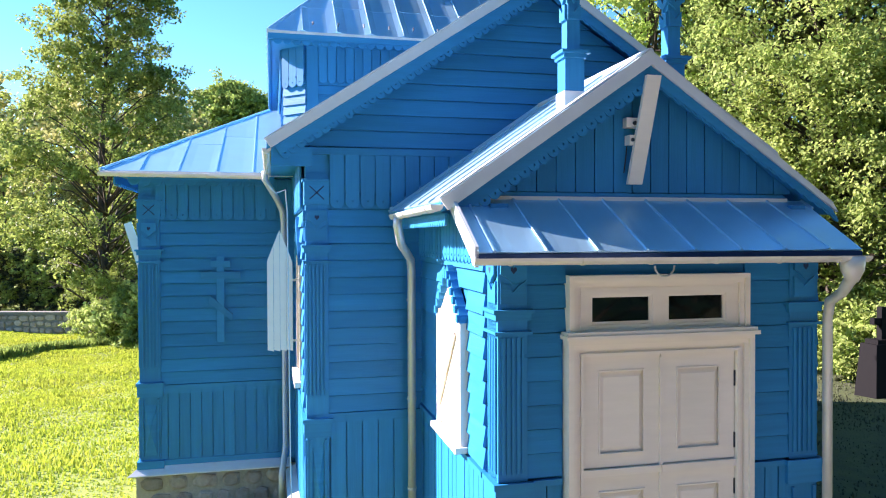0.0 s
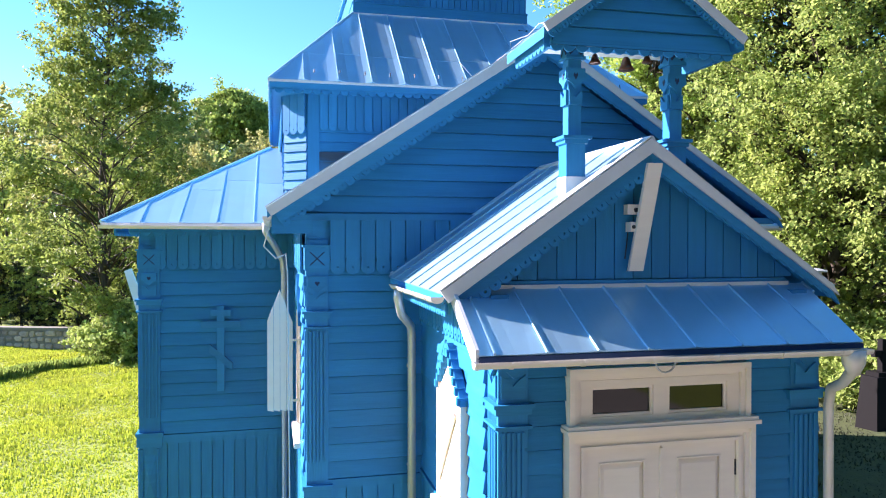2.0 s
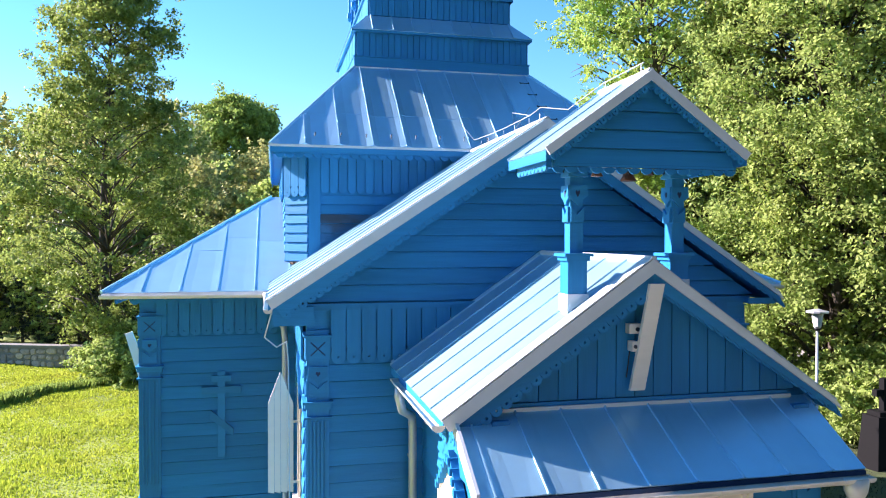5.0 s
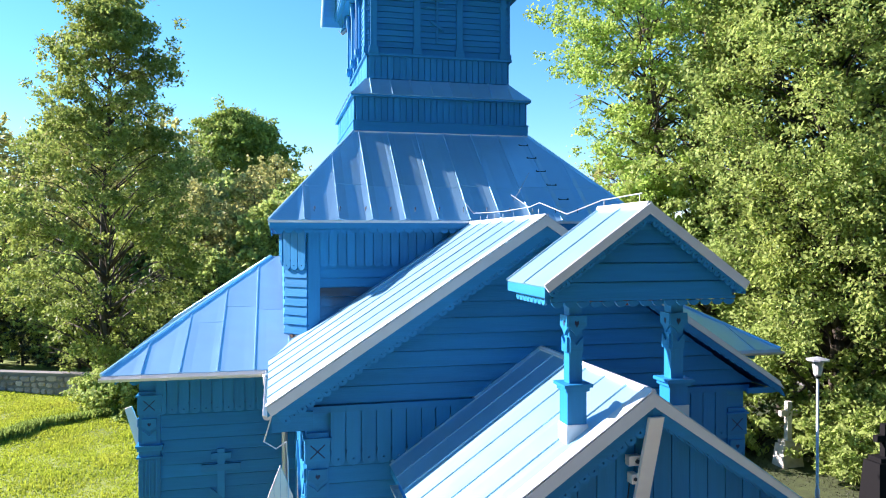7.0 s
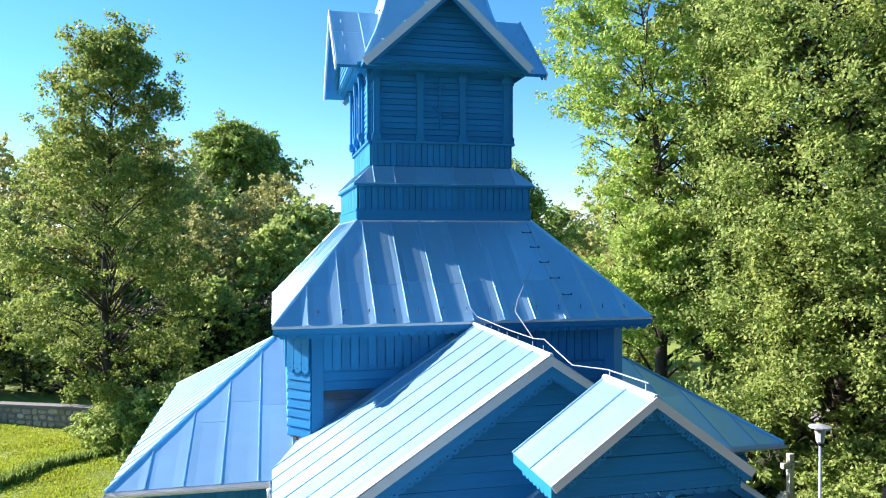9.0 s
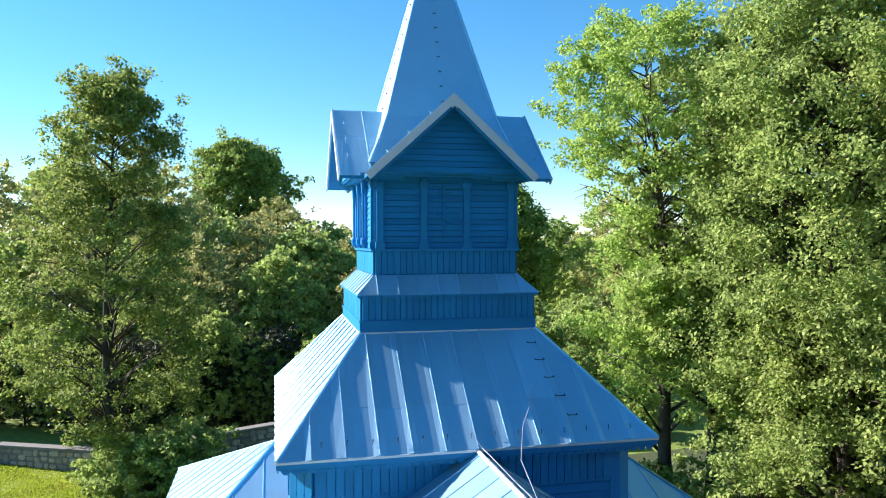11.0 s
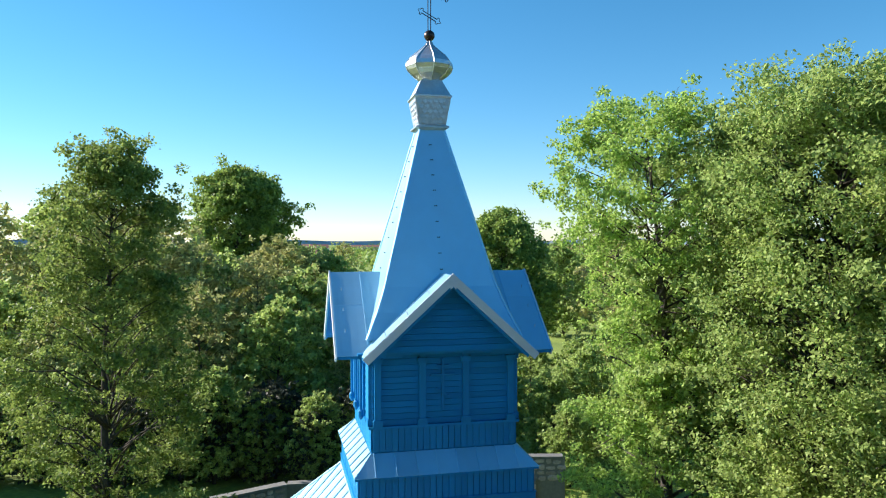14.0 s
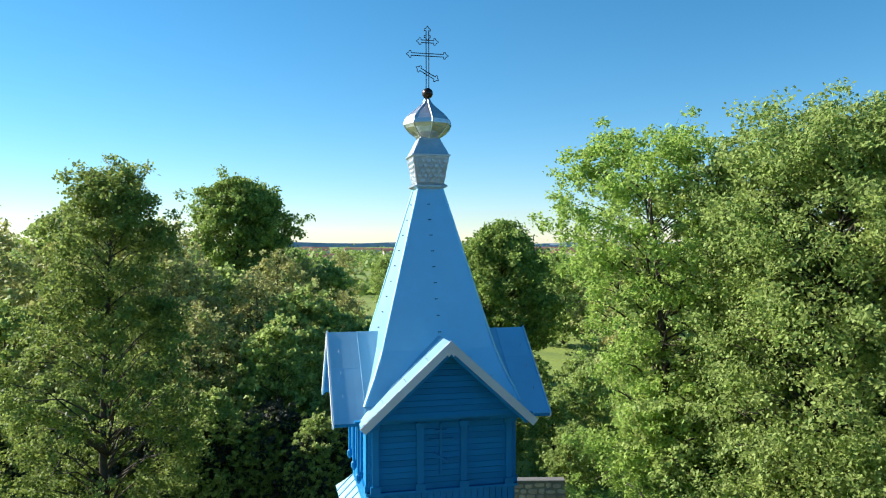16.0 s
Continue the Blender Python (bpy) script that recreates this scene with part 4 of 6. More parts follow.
part("skirting", Geo().slab([Fc.p(0.0, 5.02, 0.0), Fc.p(0.51, 5.02, 0.0), Fc.p(0.51, 5.2, 0.0), Fc.p(0.0, 5.2, 0.0)], Fc.n * 0.05), M_blue, dr)
lapped(dr, Face((TW[0], 0, 0), Y, -X), 5.0, 6.5, lambda h: (TW[2] + c, TW[3] - c), 0.155)
frieze(dr, Face((TW[0], 0, 0), Y, -X), TW[2] + c, TW[3] - c, 6.48, 7.12, 0.17, 0.01)
# hipped roof of the drum
E0, E1, E2, E3, EZ = 0.415, 7.205, 12.33, 20.0, 7.25
SH, S0, S1 = 1.79, 9.05, 9.79
top = [(TX - SH, TY - SH, S0), (TX + SH, TY - SH, S0), (TX + SH, TY + SH, S0), (TX - SH, TY + SH, S0)]
eav = [(E0, E2, EZ), (E1, E2, EZ), (E1, E3, EZ), (E0, E3, EZ)]
hr = part("drum_roof", Geo().rings([[Vector(p) - Z * 0.12 for p in eav], eav, top]), M_blue, church, "large pale standing-seam metal hipped roof")
for i, jt in zip(range(4), (0.95, None, None, None)):
    j = (i + 1) % 4
    sheeted(hr, [eav[i], eav[j], top[j], top[i]], 0.566 if i == 0 else 0.5, jt, 0.038, pan=0.032)
    part("hip_roll", Geo().tube([Vector(eav[i]) + Z * 0.02, Vector(top[i]) + Z * 0.02], 0.03, 6), M_roof, hr)
part("drip_edge", Geo().box(E0 - 0.01, E1 + 0.01, E2 - 0.02, E2, EZ - 0.03, EZ + 0.01).box(E0 - 0.02, E0, E2, E3, EZ - 0.03, EZ + 0.01), M_trim, hr)
fret("eave_fretwork", church, (E0 + 0.08, E2 + 0.04, EZ - 0.08), (E1 - 0.08, E2 + 0.04, EZ - 0.08), -Y, 0.07, 0.155, hole=0.012, band=0.06)
fret("eave_fretwork", church, (E0 + 0.04, E2 + 0.08, EZ - 0.08), (E0 + 0.04, E3 - 0.08, EZ - 0.08), -X, 0.07, 0.155, hole=0.012, band=0.06)
part("eave_soffit", Geo().box(E0 + 0.05, E1 - 0.05, E2 + 0.06, TW[2], EZ - 0.15, EZ - 0.12).box(E0 + 0.06, TW[0] + 0.3, TW[2], E3, EZ - 0.15, EZ - 0.12), M_blue, church)
# roof hooks and ladder rungs
for k in range(14):
    x = E0 + 0.75 + k * 0.43
    hk = Geo().tube([(x, E2 + 0.22, EZ + 0.2), (x, E2 + 0.2, EZ + 0.25), (x - 0.02, E2 + 0.17, EZ + 0.24), (x - 0.02, E2 + 0.14, EZ + 0.17)], 0.006, 5)
    part("snow_hook", hk, M_iron, hr)
for k in range(5):
    s = 0.2 + k * 0.16
    p = Vector((5.5 + 0.35 * (1 - s), E2, EZ)).lerp(Vector((5.5 - 0.15, TY - SH, S0)), s)
    part("roof_rung", Geo().tube([p + Vector((-0.09, -0.03, 0.08)), p + Vector((-0.09, -0.06, 0.06)), p + Vector((0.09, -0.06, 0.06)), p + Vector((0.09, -0.03, 0.08))], 0.012, 5), M_iron, hr)


# ---- tower ----
def square_wall(h, z0, z1, name):
    return part(name, Geo().square_rings(TX, TY, [(z0, h), (z1, h)]), M_blue, church)


def faces_of(h):
    return [Face((TX, TY - h, 0), X, -Y), Face((TX - h, TY, 0), -Y, -X), Face((TX + h, TY, 0), Y, X), Face((TX, TY + h, 0), -X, Y)]


sw = square_wall(SH - 0.04, S0 - 0.1, S1, "tower_base_wall")
for f in faces_of(SH - 0.04):
    frieze(sw, f, -SH + 0.04, SH - 0.04, S0 + 0.24, S1 - 0.02, 0.125, square=True)
    part("base_board", Geo().slab([f.p(-SH, S0 + 0.02), f.p(SH, S0 + 0.02), f.p(SH, S0 + 0.22), f.p(-SH, S0 + 0.22)], f.n * 0.05), M_blue, sw)
    part("base_bead", Geo().slab([f.p(-SH, S0 + 0.215), f.p(SH, S0 + 0.215), f.p(SH, S0 + 0.24), f.p(-SH, S0 + 0.24)], f.n * 0.065), M_blue, sw)
    part("foot_flashing", Geo().slab([f.p(-SH, S0 - 0.01), f.p(SH, S0 - 0.01), f.p(SH, S0 + 0.02), f.p(-SH, S0 + 0.02)], f.n * 0.07), M_trim, sw)
KH, K0, K1 = 1.49, 10.16, 12.12
a4 = [(TX - SH - 0.06, TY - SH - 0.06, S1), (TX + SH + 0.06, TY - SH - 0.06, S1), (TX + SH + 0.06, TY + SH + 0.06, S1), (TX - SH - 0.06, TY + SH + 0.06, S1)]
b4 = [(TX - KH, TY - KH, K0), (TX + KH, TY - KH, K0), (TX + KH, TY + KH, K0), (TX - KH, TY + KH, K0)]
sk = part("skirt_roof", Geo().rings([[Vector(p) - Z * 0.04 for p in a4], a4, b4]), M_blue, church, "narrow sloping metal skirt roof round the tower")
for i in range(4):
    j = (i + 1) % 4
    sheeted(sk, [a4[i], a4[j], b4[j], b4[i]], 0.42, None, 0.03)
kw = square_wall(KH - 0.03, K0 - 0.1, K1, "belfry_wall")
for i, f in enumerate(faces_of(KH - 0.03)):
    frieze(kw, f, -KH + 0.03, KH - 0.03, K0 + 0.02, K0 + 0.48, 0.125, square=True)
    part("band_rail", Geo().slab([f.p(-KH - 0.04, K0 + 0.48), f.p(KH + 0.04, K0 + 0.48), f.p(KH + 0.04, K0 + 0.53), f.p(-KH - 0.04, K0 + 0.53)], f.n * 0.08), M_blue, kw)
    lapped(kw, f, K0 + 0.53, K1, lambda h: (-KH + 0.03, KH - 0.03), 0.115)
    for u in (-1.36, -0.47, 0.42, 1.36):
        post = part("belfry_post", Geo().slab([f.p(u - 0.065, K0 + 0.53), f.p(u + 0.065, K0 + 0.53), f.p(u + 0.065, K1 - 0.02), f.p(u - 0.065, K1 - 0.02)], f.n * 0.075), M_blue_v, kw)
    for u in (-1.36, -0.47, 0.42, 1.36):
        part("post_foot", Geo().slab([f.p(u - 0.1, K0 + 0.53), f.p(u + 0.1, K0 + 0.53), f.p(u + 0.09, K0 + 0.66), f.p(u - 0.09, K0 + 0.66)], f.n * 0.095), M_blue, kw)
        part("post_head", Geo().slab([f.p(u - 0.09, K1 - 0.2), f.p(u + 0.09, K1 - 0.2), f.p(u + 0.1, K1 - 0.1), f.p(u - 0.1, K1 - 0.1)], f.n * 0.095), M_blue, kw)
    q = Geo()
    strip(q, f.p(-0.075, K0 + 0.8, 0.02), f.p(-0.03, K0 + 0.8, 0.02), Z, f.n, 1.03, 0.04)
    strip(q, f.p(-0.30, K0 + 1.48, 0.025), f.p(0.2, K0 + 1.48, 0.025), Z, f.n, 0.045, 0.04)
    strip(q, f.p(-0.17, K0 + 1.66, 0.025), f.p(0.07, K0 + 1.66, 0.025), Z, f.n, 0.04, 0.04)
    q.slab([f.p(-0.19, K0 + 1.2, 0.02), f.p(-0.19, K0 + 1.25, 0.02), f.p(0.09, K0 + 1.08, 0.02), f.p(0.09, K0 + 1.03, 0.02)], f.n * 0.045)
    part("blind_cross", q, M_blue, kw, "slim blue three-barred cross between posts")
    if i in (1, 2):
        for u in (-0.9, 0.0, 0.9):
            part("hanging_column", Geo().tube([f.p(u, K0 + 0.55, 0.16), f.p(u, K0 + 0.62, 0.16), f.p(u, K0 + 0.72, 0.16), f.p(u, K0 + 0.75, 0.16), f.p(u, K0 + 1.6, 0.16), f.p(u, K1 - 0.02, 0.16)], [0.02, 0.06, 0.06, 0.03, 0.03, 0.06], 8), M_blue, kw)

# four crossing gables
GH, GT, G0, G1 = 1.70, 2.17, 12.12, 13.66
soff = part("gable_soffit", Geo().square_rings(TX, TY, [(K1, 1.78), (K1 + 0.05, 1.78)]), M_blue, church)
for i, (a, o) in enumerate(((X, -Y), (-Y, -X), (Y, X), (-X, Y))):
    C = Vector((TX, TY, 0))
    P = lambda u, v, z: C + a * u + o * v + Z * z
    gr = part("tower_gable_roof", Geo().rings([[P(-GH, GT, G0), P(0, GT, G1), P(GH, GT, G0), P(GH, GT, G0 - 0.06), P(0, GT, G1 - 0.06), P(-GH, GT, G0 - 0.06)], [P(-GH, 0.9, G0), P(0, 0.9, G1), P(GH, 0.9, G0), P(GH, 0.9, G0 - 0.06), P(0, 0.9, G1 - 0.06), P(-GH, 0.9, G0 - 0.06)]]), M_blue, church, "steep metal gable roof of the tower")
    sheeted(gr, [P(-GH, GH * 0.98, G0 + 0.002), P(-GH, GT, G0 + 0.002), P(0, GT, G1 + 0.002), P(0, 0.3, G1 + 0.002)], 0.6, -1, 0.025)
    sheeted(gr, [P(GH, GT, G0 + 0.002), P(GH, GH * 0.98, G0 + 0.002), P(0, 0.3, G1 + 0.002), P(0, GT, G1 + 0.002)], 0.6, -1, 0.025)
    gw = part("tower_gable_wall", Geo().hull8([P(-1.62, 1.86, K1 + 0.04), P(1.62, 1.86, K1 + 0.04), P(0, 1.86, 13.52)], [P(-1.62, 1.72, K1 + 0.04), P(1.62, 1.72, K1 + 0.04), P(0, 1.72, 13.52)]), M_blue, church)
    fg = Face(P(0, 1.86, 0), a, o)
    lapped(gw, fg, K1 + 0.06, 13.46, lambda h: (-(13.53 - h) * 1.12, (13.53 - h) * 1.12), 0.118)
    for s in (-1, 1):
        lo, hi = P(s * (GH + 0.02), GT, G0 - 0.01), P(0, GT, G1 + 0.02)
        d = (hi - lo).normalized()
        dn = d.cross(o) * (1 if d.cross(o).z < 0 else -1)
        cut = Vector((0, 0, -1)) / max(-dn.z, 0.2)
        v = part("verge_cap", Geo().slab([lo - dn * 0.02, hi + Z * 0.03, hi + cut * 0.13, lo + dn * 0.13], o * 0.03), M_trim, gr, "pale folded metal verge cap")
        part("bargeboard", Geo().slab([lo + dn * 0.12 + d * 0.12, hi + cut * 0.12, hi + cut * 0.19, lo + dn * 0.19 + d * 0.12], o * -0.03), M_blue, gr)
    part("verge_peak", Geo().slab([P(-0.1, GT + 0.032, G1 - 0.1), P(0.1, GT + 0.032, G1 - 0.1), P(0.05, GT + 0.032, G1 - 0.26), P(0, GT + 0.032, G1 - 0.2), P(-0.05, GT + 0.032, G1 - 0.26)], o * 0.008), M_trim, gr)
    for k in range(3):
        for s in (-1, 1):
            t = 0.25 + 0.25 * k
            p = P(s * GH * (1 - t), GT - 0.2, G0 + (G1 - G0) * t + 0.03)
            part("roof_hook", Geo().tube([p, p + Vector((0, 0, 0.05)), p + a * s * 0.04 + Vector((0, 0, 0.06))], 0.008, 5), M_pipe, gr)

# spire
lv = [(12.4, 1.58), (12.9, 1.35), (13.4, 1.165), (16.73, 0.265)]
sp = part("spire", Geo().square_rings(TX, TY, lv), M_roof, church, "tall four-sided pale metal spire")
for sx, sy in ((-1, -1), (1, -1), (1, 1), (-1, 1)):
    part("arris_roll", Geo().tube([(TX + sx * h, TY + sy * h, z) for z, h in lv], 0.028, 6), M_roof, sp)
for k in range(9):
    for f in range(2):
        z = 13.75 + k * 0.33
        hh = 1.165 - (z - 13.4) * 0.2703
        p = Vector((TX + 0.02 - 0.01 * k, TY - hh, z)) if f == 0 else Vector((TX - hh, TY + 0.02, z))
        o = Vector((0, -1, 0)) if f == 0 else Vector((-1, 0, 0))
        a = Vector((1, 0, 0)) if f == 0 else Vector((0, 1, 0))
        part("climbing_hook", Geo().tube([p - o * 0.02 - a * 0.025, p + o * 0.025 - a * 0.02, p + o * 0.025 + a * 0.02, p - o * 0.02 + a * 0.025], 0.011, 5), M_iron, sp)
nk = part("spire_neck", Geo().square_rings(TX, TY, [(16.72, 0.265), (16.77, 0.36), (16.80, 0.36), (16.84, 0.30), (17.40, 0.39), (17.43, 0.415), (17.455, 0.415), (17.47, 0.385), (17.82, 0.22)]), M_silver, church, "flared silver metal neck below the dome")
for r in range(5):
    for q in range(6):
        for o, a in ((-Y, X), (-X, Y), (X, Y)):
            z = 16.9 + r * 0.105
            h = 0.30 + (z - 16.84) * 0.161
            u = (q - 2.5 + 0.5 * (r % 2)) * 0.12
            if abs(u) > h - 0.06:
                continue
            p = Vector((TX, TY, z)) + o * (h + 0.002) + a * u
            part("shingle", Geo().slab([p - a * 0.055, p + Z * -0.05, p + a * 0.055, p + Z * 0.05], o * 0.01), M_silver, nk)
prof = [(17.80, 0.22), (17.86, 0.27), (17.95, 0.40), (18.05, 0.49), (18.13, 0.525), (18.22, 0.505), (18.33, 0.42), (18.42, 0.31), (18.52, 0.19), (18.60, 0.10), (18.70, 0.045)]
on = part("onion_dome", Geo().rings([[(TX + r * math.cos(2 * math.pi * (k + 0.0) / 8) , TY + r * math.sin(2 * math.pi * (k + 0.0) / 8), z) for k in range(8)] for z, r in prof]), M_silver, church, "eight-sided silver metal onion dome")
for k in range(8):
    t = 2 * math.pi * k / 8
    part("dome_rib", Geo().tube([(TX + r * math.cos(t), TY + r * math.sin(t), z) for z, r in prof], 0.014, 5), M_silver, on)
part("ball_finial", Geo().rings([[(TX + 0.12 * math.cos(b) * math.cos(t), TY + 0.12 * math.cos(b) * math.sin(t), 18.82 + 0.12 * math.sin(b)) for t in [2 * math.pi * k / 16 for k in range(16)]] for b in [-1.5 + 0.3 * j for j in range(11)]]), M_ball, church, "dark ball under the cross", True)


def spire_cross():
    cross = part("spire_cross", Geo().tube([(TX - 0.03, TY, 18.9), (TX - 0.03, TY, 20.2)], 0.011, 6).tube([(TX + 0.03, TY, 18.9), (TX + 0.03, TY, 20.2)], 0.011, 6), M_iron, church, "openwork dark iron three-barred cross with trefoil ends")

    def bar(c, d, half):
        c, d = Vector(c), Vector(d).normalized()
        e = Vector((-d.z, 0, d.x))
        g = Geo()
        for s in (-1, 1):
            g.tube([c + e * 0.028 * s - d * (half - 0.1), c + e * 0.028 * s + d * (half - 0.1)], 0.010, 6)
        part("cross_bar", g, M_iron, cross)
        for s in (-1, 1):
            p = c + d * s * (half - 0.1)
            k = d * s
            pts = [p + e * 0.028, p + e * 0.075 + k * 0.005, p + e * 0.07 + k * 0.04, p + e * 0.035 + k * 0.055, p + k * 0.11, p - e * 0.035 + k * 0.055, p - e * 0.07 + k * 0.04, p - e * 0.075 + k * 0.005, p - e * 0.028]
            part("trefoil_end", Geo().tube(pts, 0.010, 6), M_iron, cross)
    bar((TX, TY, 19.66), (1, 0, 0.0), 0.46)
    bar((TX, TY, 19.95), (1, 0, 0.0), 0.24)
    bar((TX, TY, 19.25), (1, 0, -0.55), 0.28)
    bar((TX, TY, 20.13), (0, 0, 1), 0.15)


spire_cross()

# ---- bell gable over the porch ----
BX, BY0, BY1, BE, BR = 3.79, 6.06, 7.12, 6.50, 7.22
for x in (3.20, 4.24):
    y = 6.42
    po = part("bell_gable_post", Geo().box(x - 0.064, x + 0.064, y - 0.064, y + 0.064, 4.9, 6.5), M_blue_v, church, "slim carved blue post of the bell gable")
    part("pedestal", Geo().box(x - 0.094, x + 0.094, y - 0.094, y + 0.094, 4.75, 5.52), M_blue_v, po)
    part("pedestal_cap", Geo().box(x - 0.115, x + 0.115, y - 0.115, y + 0.115, 5.52, 5.56).box(x - 0.14, x + 0.14, y - 0.14, y + 0.14, 5.56, 5.59), M_blue, po)
    hz = PR - abs(x - AX) * 0.70
    part("foot_flashing", Geo().box(x - 0.105, x + 0.105, y - 0.105, y + 0.105, hz - 0.25, hz + 0.12), M_trim, po, "bent pale metal flashing")
    part("neck_block", Geo().box(x - 0.082, x + 0.082, y - 0.082, y + 0.082, 6.33, 6.5), M_blue, po)
    part("moulding", Geo().box(x - 0.095, x + 0.095, y - 0.095, y + 0.095, 6.30, 6.33), M_blue, po)
    for o, a in ((-Y, X), (-X, Y)):
        f = Face((x, y, 0), a, o)
        for s in (-1, 1):
            p, q = f.p(-0.06 * s, 6.35, 0.082), f.p(0.06 * s, 6.48, 0.082)
            w = (q - p).normalized().cross(f.n) * 0.012
            part("carved_line", Geo().slab([p - w, p + w, q + w, q - w], f.n * 0.004), M_groove, po)
        sh = [(-0.12, 6.22), (0.12, 6.22), (0.125, 6.12), (0.05, 6.08), (0.0, 6.03), (-0.05, 6.08), (-0.125, 6.12)]
        part("shield", Geo().slab([f.p(u * 0.8, h, 0.064) for u, h in sh], f.n * 0.025), M_blue, po)
        sh = [(-0.08, 5.88), (0.08, 5.88), (0.08, 6.02), (0.0, 5.95), (-0.08, 6.02)]
        part("shield", Geo().slab([f.p(u * 0.8, h, 0.064) for u, h in sh], f.n * 0.025), M_blue, po)
        heart = [(0, 6.11), (0.026, 6.15), (0.018, 6.175), (0, 6.16), (-0.018, 6.175), (-0.026, 6.15)]
        part("heart_cut", Geo().slab([f.p(u * 0.85, h, 0.084) for u, h in heart], f.n * 0.008), M_groove, po)
br = gable_roof("bell_gable_roof", BX - 1.0, BX, BX + 1.0, BE, BR, BY0, BY1, 0.53, "small pale metal gable roof on posts")
for xe, s in ((BX - 1.0, 1), (BX + 1.0, -1)):
    lo, hi = Vector((xe, BY0 - 0.02, BE)), Vector((BX, BY0 - 0.02, BR))
    d = (hi - lo).normalized()
    dn = Vector((d.z, 0, -d.x))
    dn = dn if dn.z < 0 else -dn
    cut = Vector((0, 0, -1)) / -dn.z
    vc = part("verge_cap", Geo().slab([lo - dn * 0.03, hi + Z * 0.035, hi + cut * 0.05, lo + dn * 0.05], (0, 0.03, 0)), M_trim, church)
    nn = 17
    st = (hi + cut * 0.05 - lo - dn * 0.05) / nn
    for i in range(nn):
        cc = lo + dn * 0.085 + st * (i + 0.5)
        g = Geo()
        fret_unit(g, lambda u, v, e: cc + d * u - dn * v + Vector((0, 0.04 - e, 0)), st.length - 0.003, 0.05, 0.02, 0.009)
        part("scallop", g, M_blue, vc)
bw = part("bell_gable_wall", Geo().hull8([(BX - 0.9, 6.16, 6.40), (BX + 0.9, 6.16, 6.40), (BX + 0.9, 6.16, 6.5), (BX, 6.16, 7.12), (BX - 0.9, 6.16, 6.5)], [(BX - 0.9, 6.2, 6.40), (BX + 0.9, 6.2, 6.40), (BX + 0.9, 6.2, 6.5), (BX, 6.2, 7.12), (BX - 0.9, 6.2, 6.5)]), M_blue, church)
lapped(bw, Face((BX, 6.16, 0), X, -Y), 6.36, 7.05, lambda h: (-min(0.9, (7.14 - h) * 1.4), min(0.9, (7.14 - h) * 1.4)), 0.19)
fret("lower_fretwork", church, (BX - 0.92, 6.15, 6.40), (BX + 0.92, 6.15, 6.40), -Y, 0.06, 0.125, hole=0.01, band=0.03)
fret("lower_fretwork", church, (BX - 0.93, 6.2, 6.46), (BX - 0.93, 7.0, 6.46), -X, 0.06, 0.1, hole=0.01, band=0.07)
part("bell_beam", Geo().box(BX - 0.9, BX + 0.9, 6.34, 6.5, 6.42, 6.52).box(BX - 0.93, BX - 0.88, 6.2, 7.02, 6.36, 6.5).box(BX + 0.88, BX + 0.93, 6.2, 7.02, 6.36, 6.5), M_blue, church)
part("ceiling_board", Geo().box(BX - 0.9, BX + 0.9, 6.2, 7.02, 6.52, 6.54), M_white, church)
part("gable_drop", Geo().slab([(BX - 0.05, 6.14, 7.1), (BX + 0.05, 6.14, 7.1), (BX + 0.06, 6.14, 7.0), (BX, 6.14, 6.95), (BX - 0.06, 6.14, 7.0)], (0, 0.03, 0)), M_blue, church)

for i, (x, y, r) in enumerate(((3.5, 6.55, 0.06), (3.86, 6.6, 0.08), (4.0, 6.45, 0.05))):
    z = 6.42
    pr = [(z, r * 0.2), (z - 0.02, r * 0.45), (z - r * 0.9, r * 0.62), (z - r * 1.6, r), (z - r * 1.66, r * 0.9)]
    b = part("bell", Geo().rings([[(x + q * math.cos(2 * math.pi * k / 12), y + q * math.sin(2 * math.pi * k / 12), h) for k in range(12)] for h, q in pr]), M_bronze, smooth=True)
    tagged(b, "small brown bronze bell hung under the bell gable", "bell", "bells of the bell gable")

# strut and lamp on the porch gable
st = Geo().slab([(3.755, 5.99, 5.32), (3.90, 5.99, 5.32), (3.90, 6.03, 5.32), (3.755, 6.03, 5.32)], (-0.12, 0.13, -0.98))
tagged(part("gable_strut", st, M_white), "long white boxed strut leaning against the porch gable", "strut")
fl = thing("security_lamp", (3.66, 6.19, 4.85), "small white security lamp with sensor on the porch gable", "lamp")
part("housing", Geo().box(3.62, 3.74, 6.12, 6.195, 4.86, 4.95), M_white, fl)
part("sensor", Geo().box(3.64, 3.70, 6.10, 6.195, 4.70, 4.79), M_white, fl)
part("sensor_eye", Geo().tube([(3.67, 6.10, 4.745), (3.67, 6.09, 4.745)], 0.018, 8), M_iron, fl)
part("lens", Geo().tube([(3.70, 6.12, 4.90), (3.70, 6.105, 4.90)], 0.02, 8), M_iron, fl)
part("cable", Geo().tube([(3.66, 6.19, 4.70), (3.65, 6.19, 4.6), (3.63, 6.19, 4.45)], 0.006, 5), M_iron, fl)

# lightning conductor along the ridges
lc = thing("lightning_conductor", (3.81, 6.0, 7.3), "thin pale metal lightning conductor wire on short stands", "cable")
lc.rotation_euler.z = radians(-1.4)
pts = [(3.62, 12.2, 7.65), (3.78, 12.0, 7.38), (3.8, 11.2, 7.36), (3.8, 10.4, 7.35), (3.8, 9.3, 7.36), (3.8, 8.9, 7.4), (3.8, 8.0, 7.22), (3.79, 7.05, 7.33), (3.79, 6.2, 7.35)]
part("wire", Geo().tube(pts, 0.006, 6), M_pipe, lc)
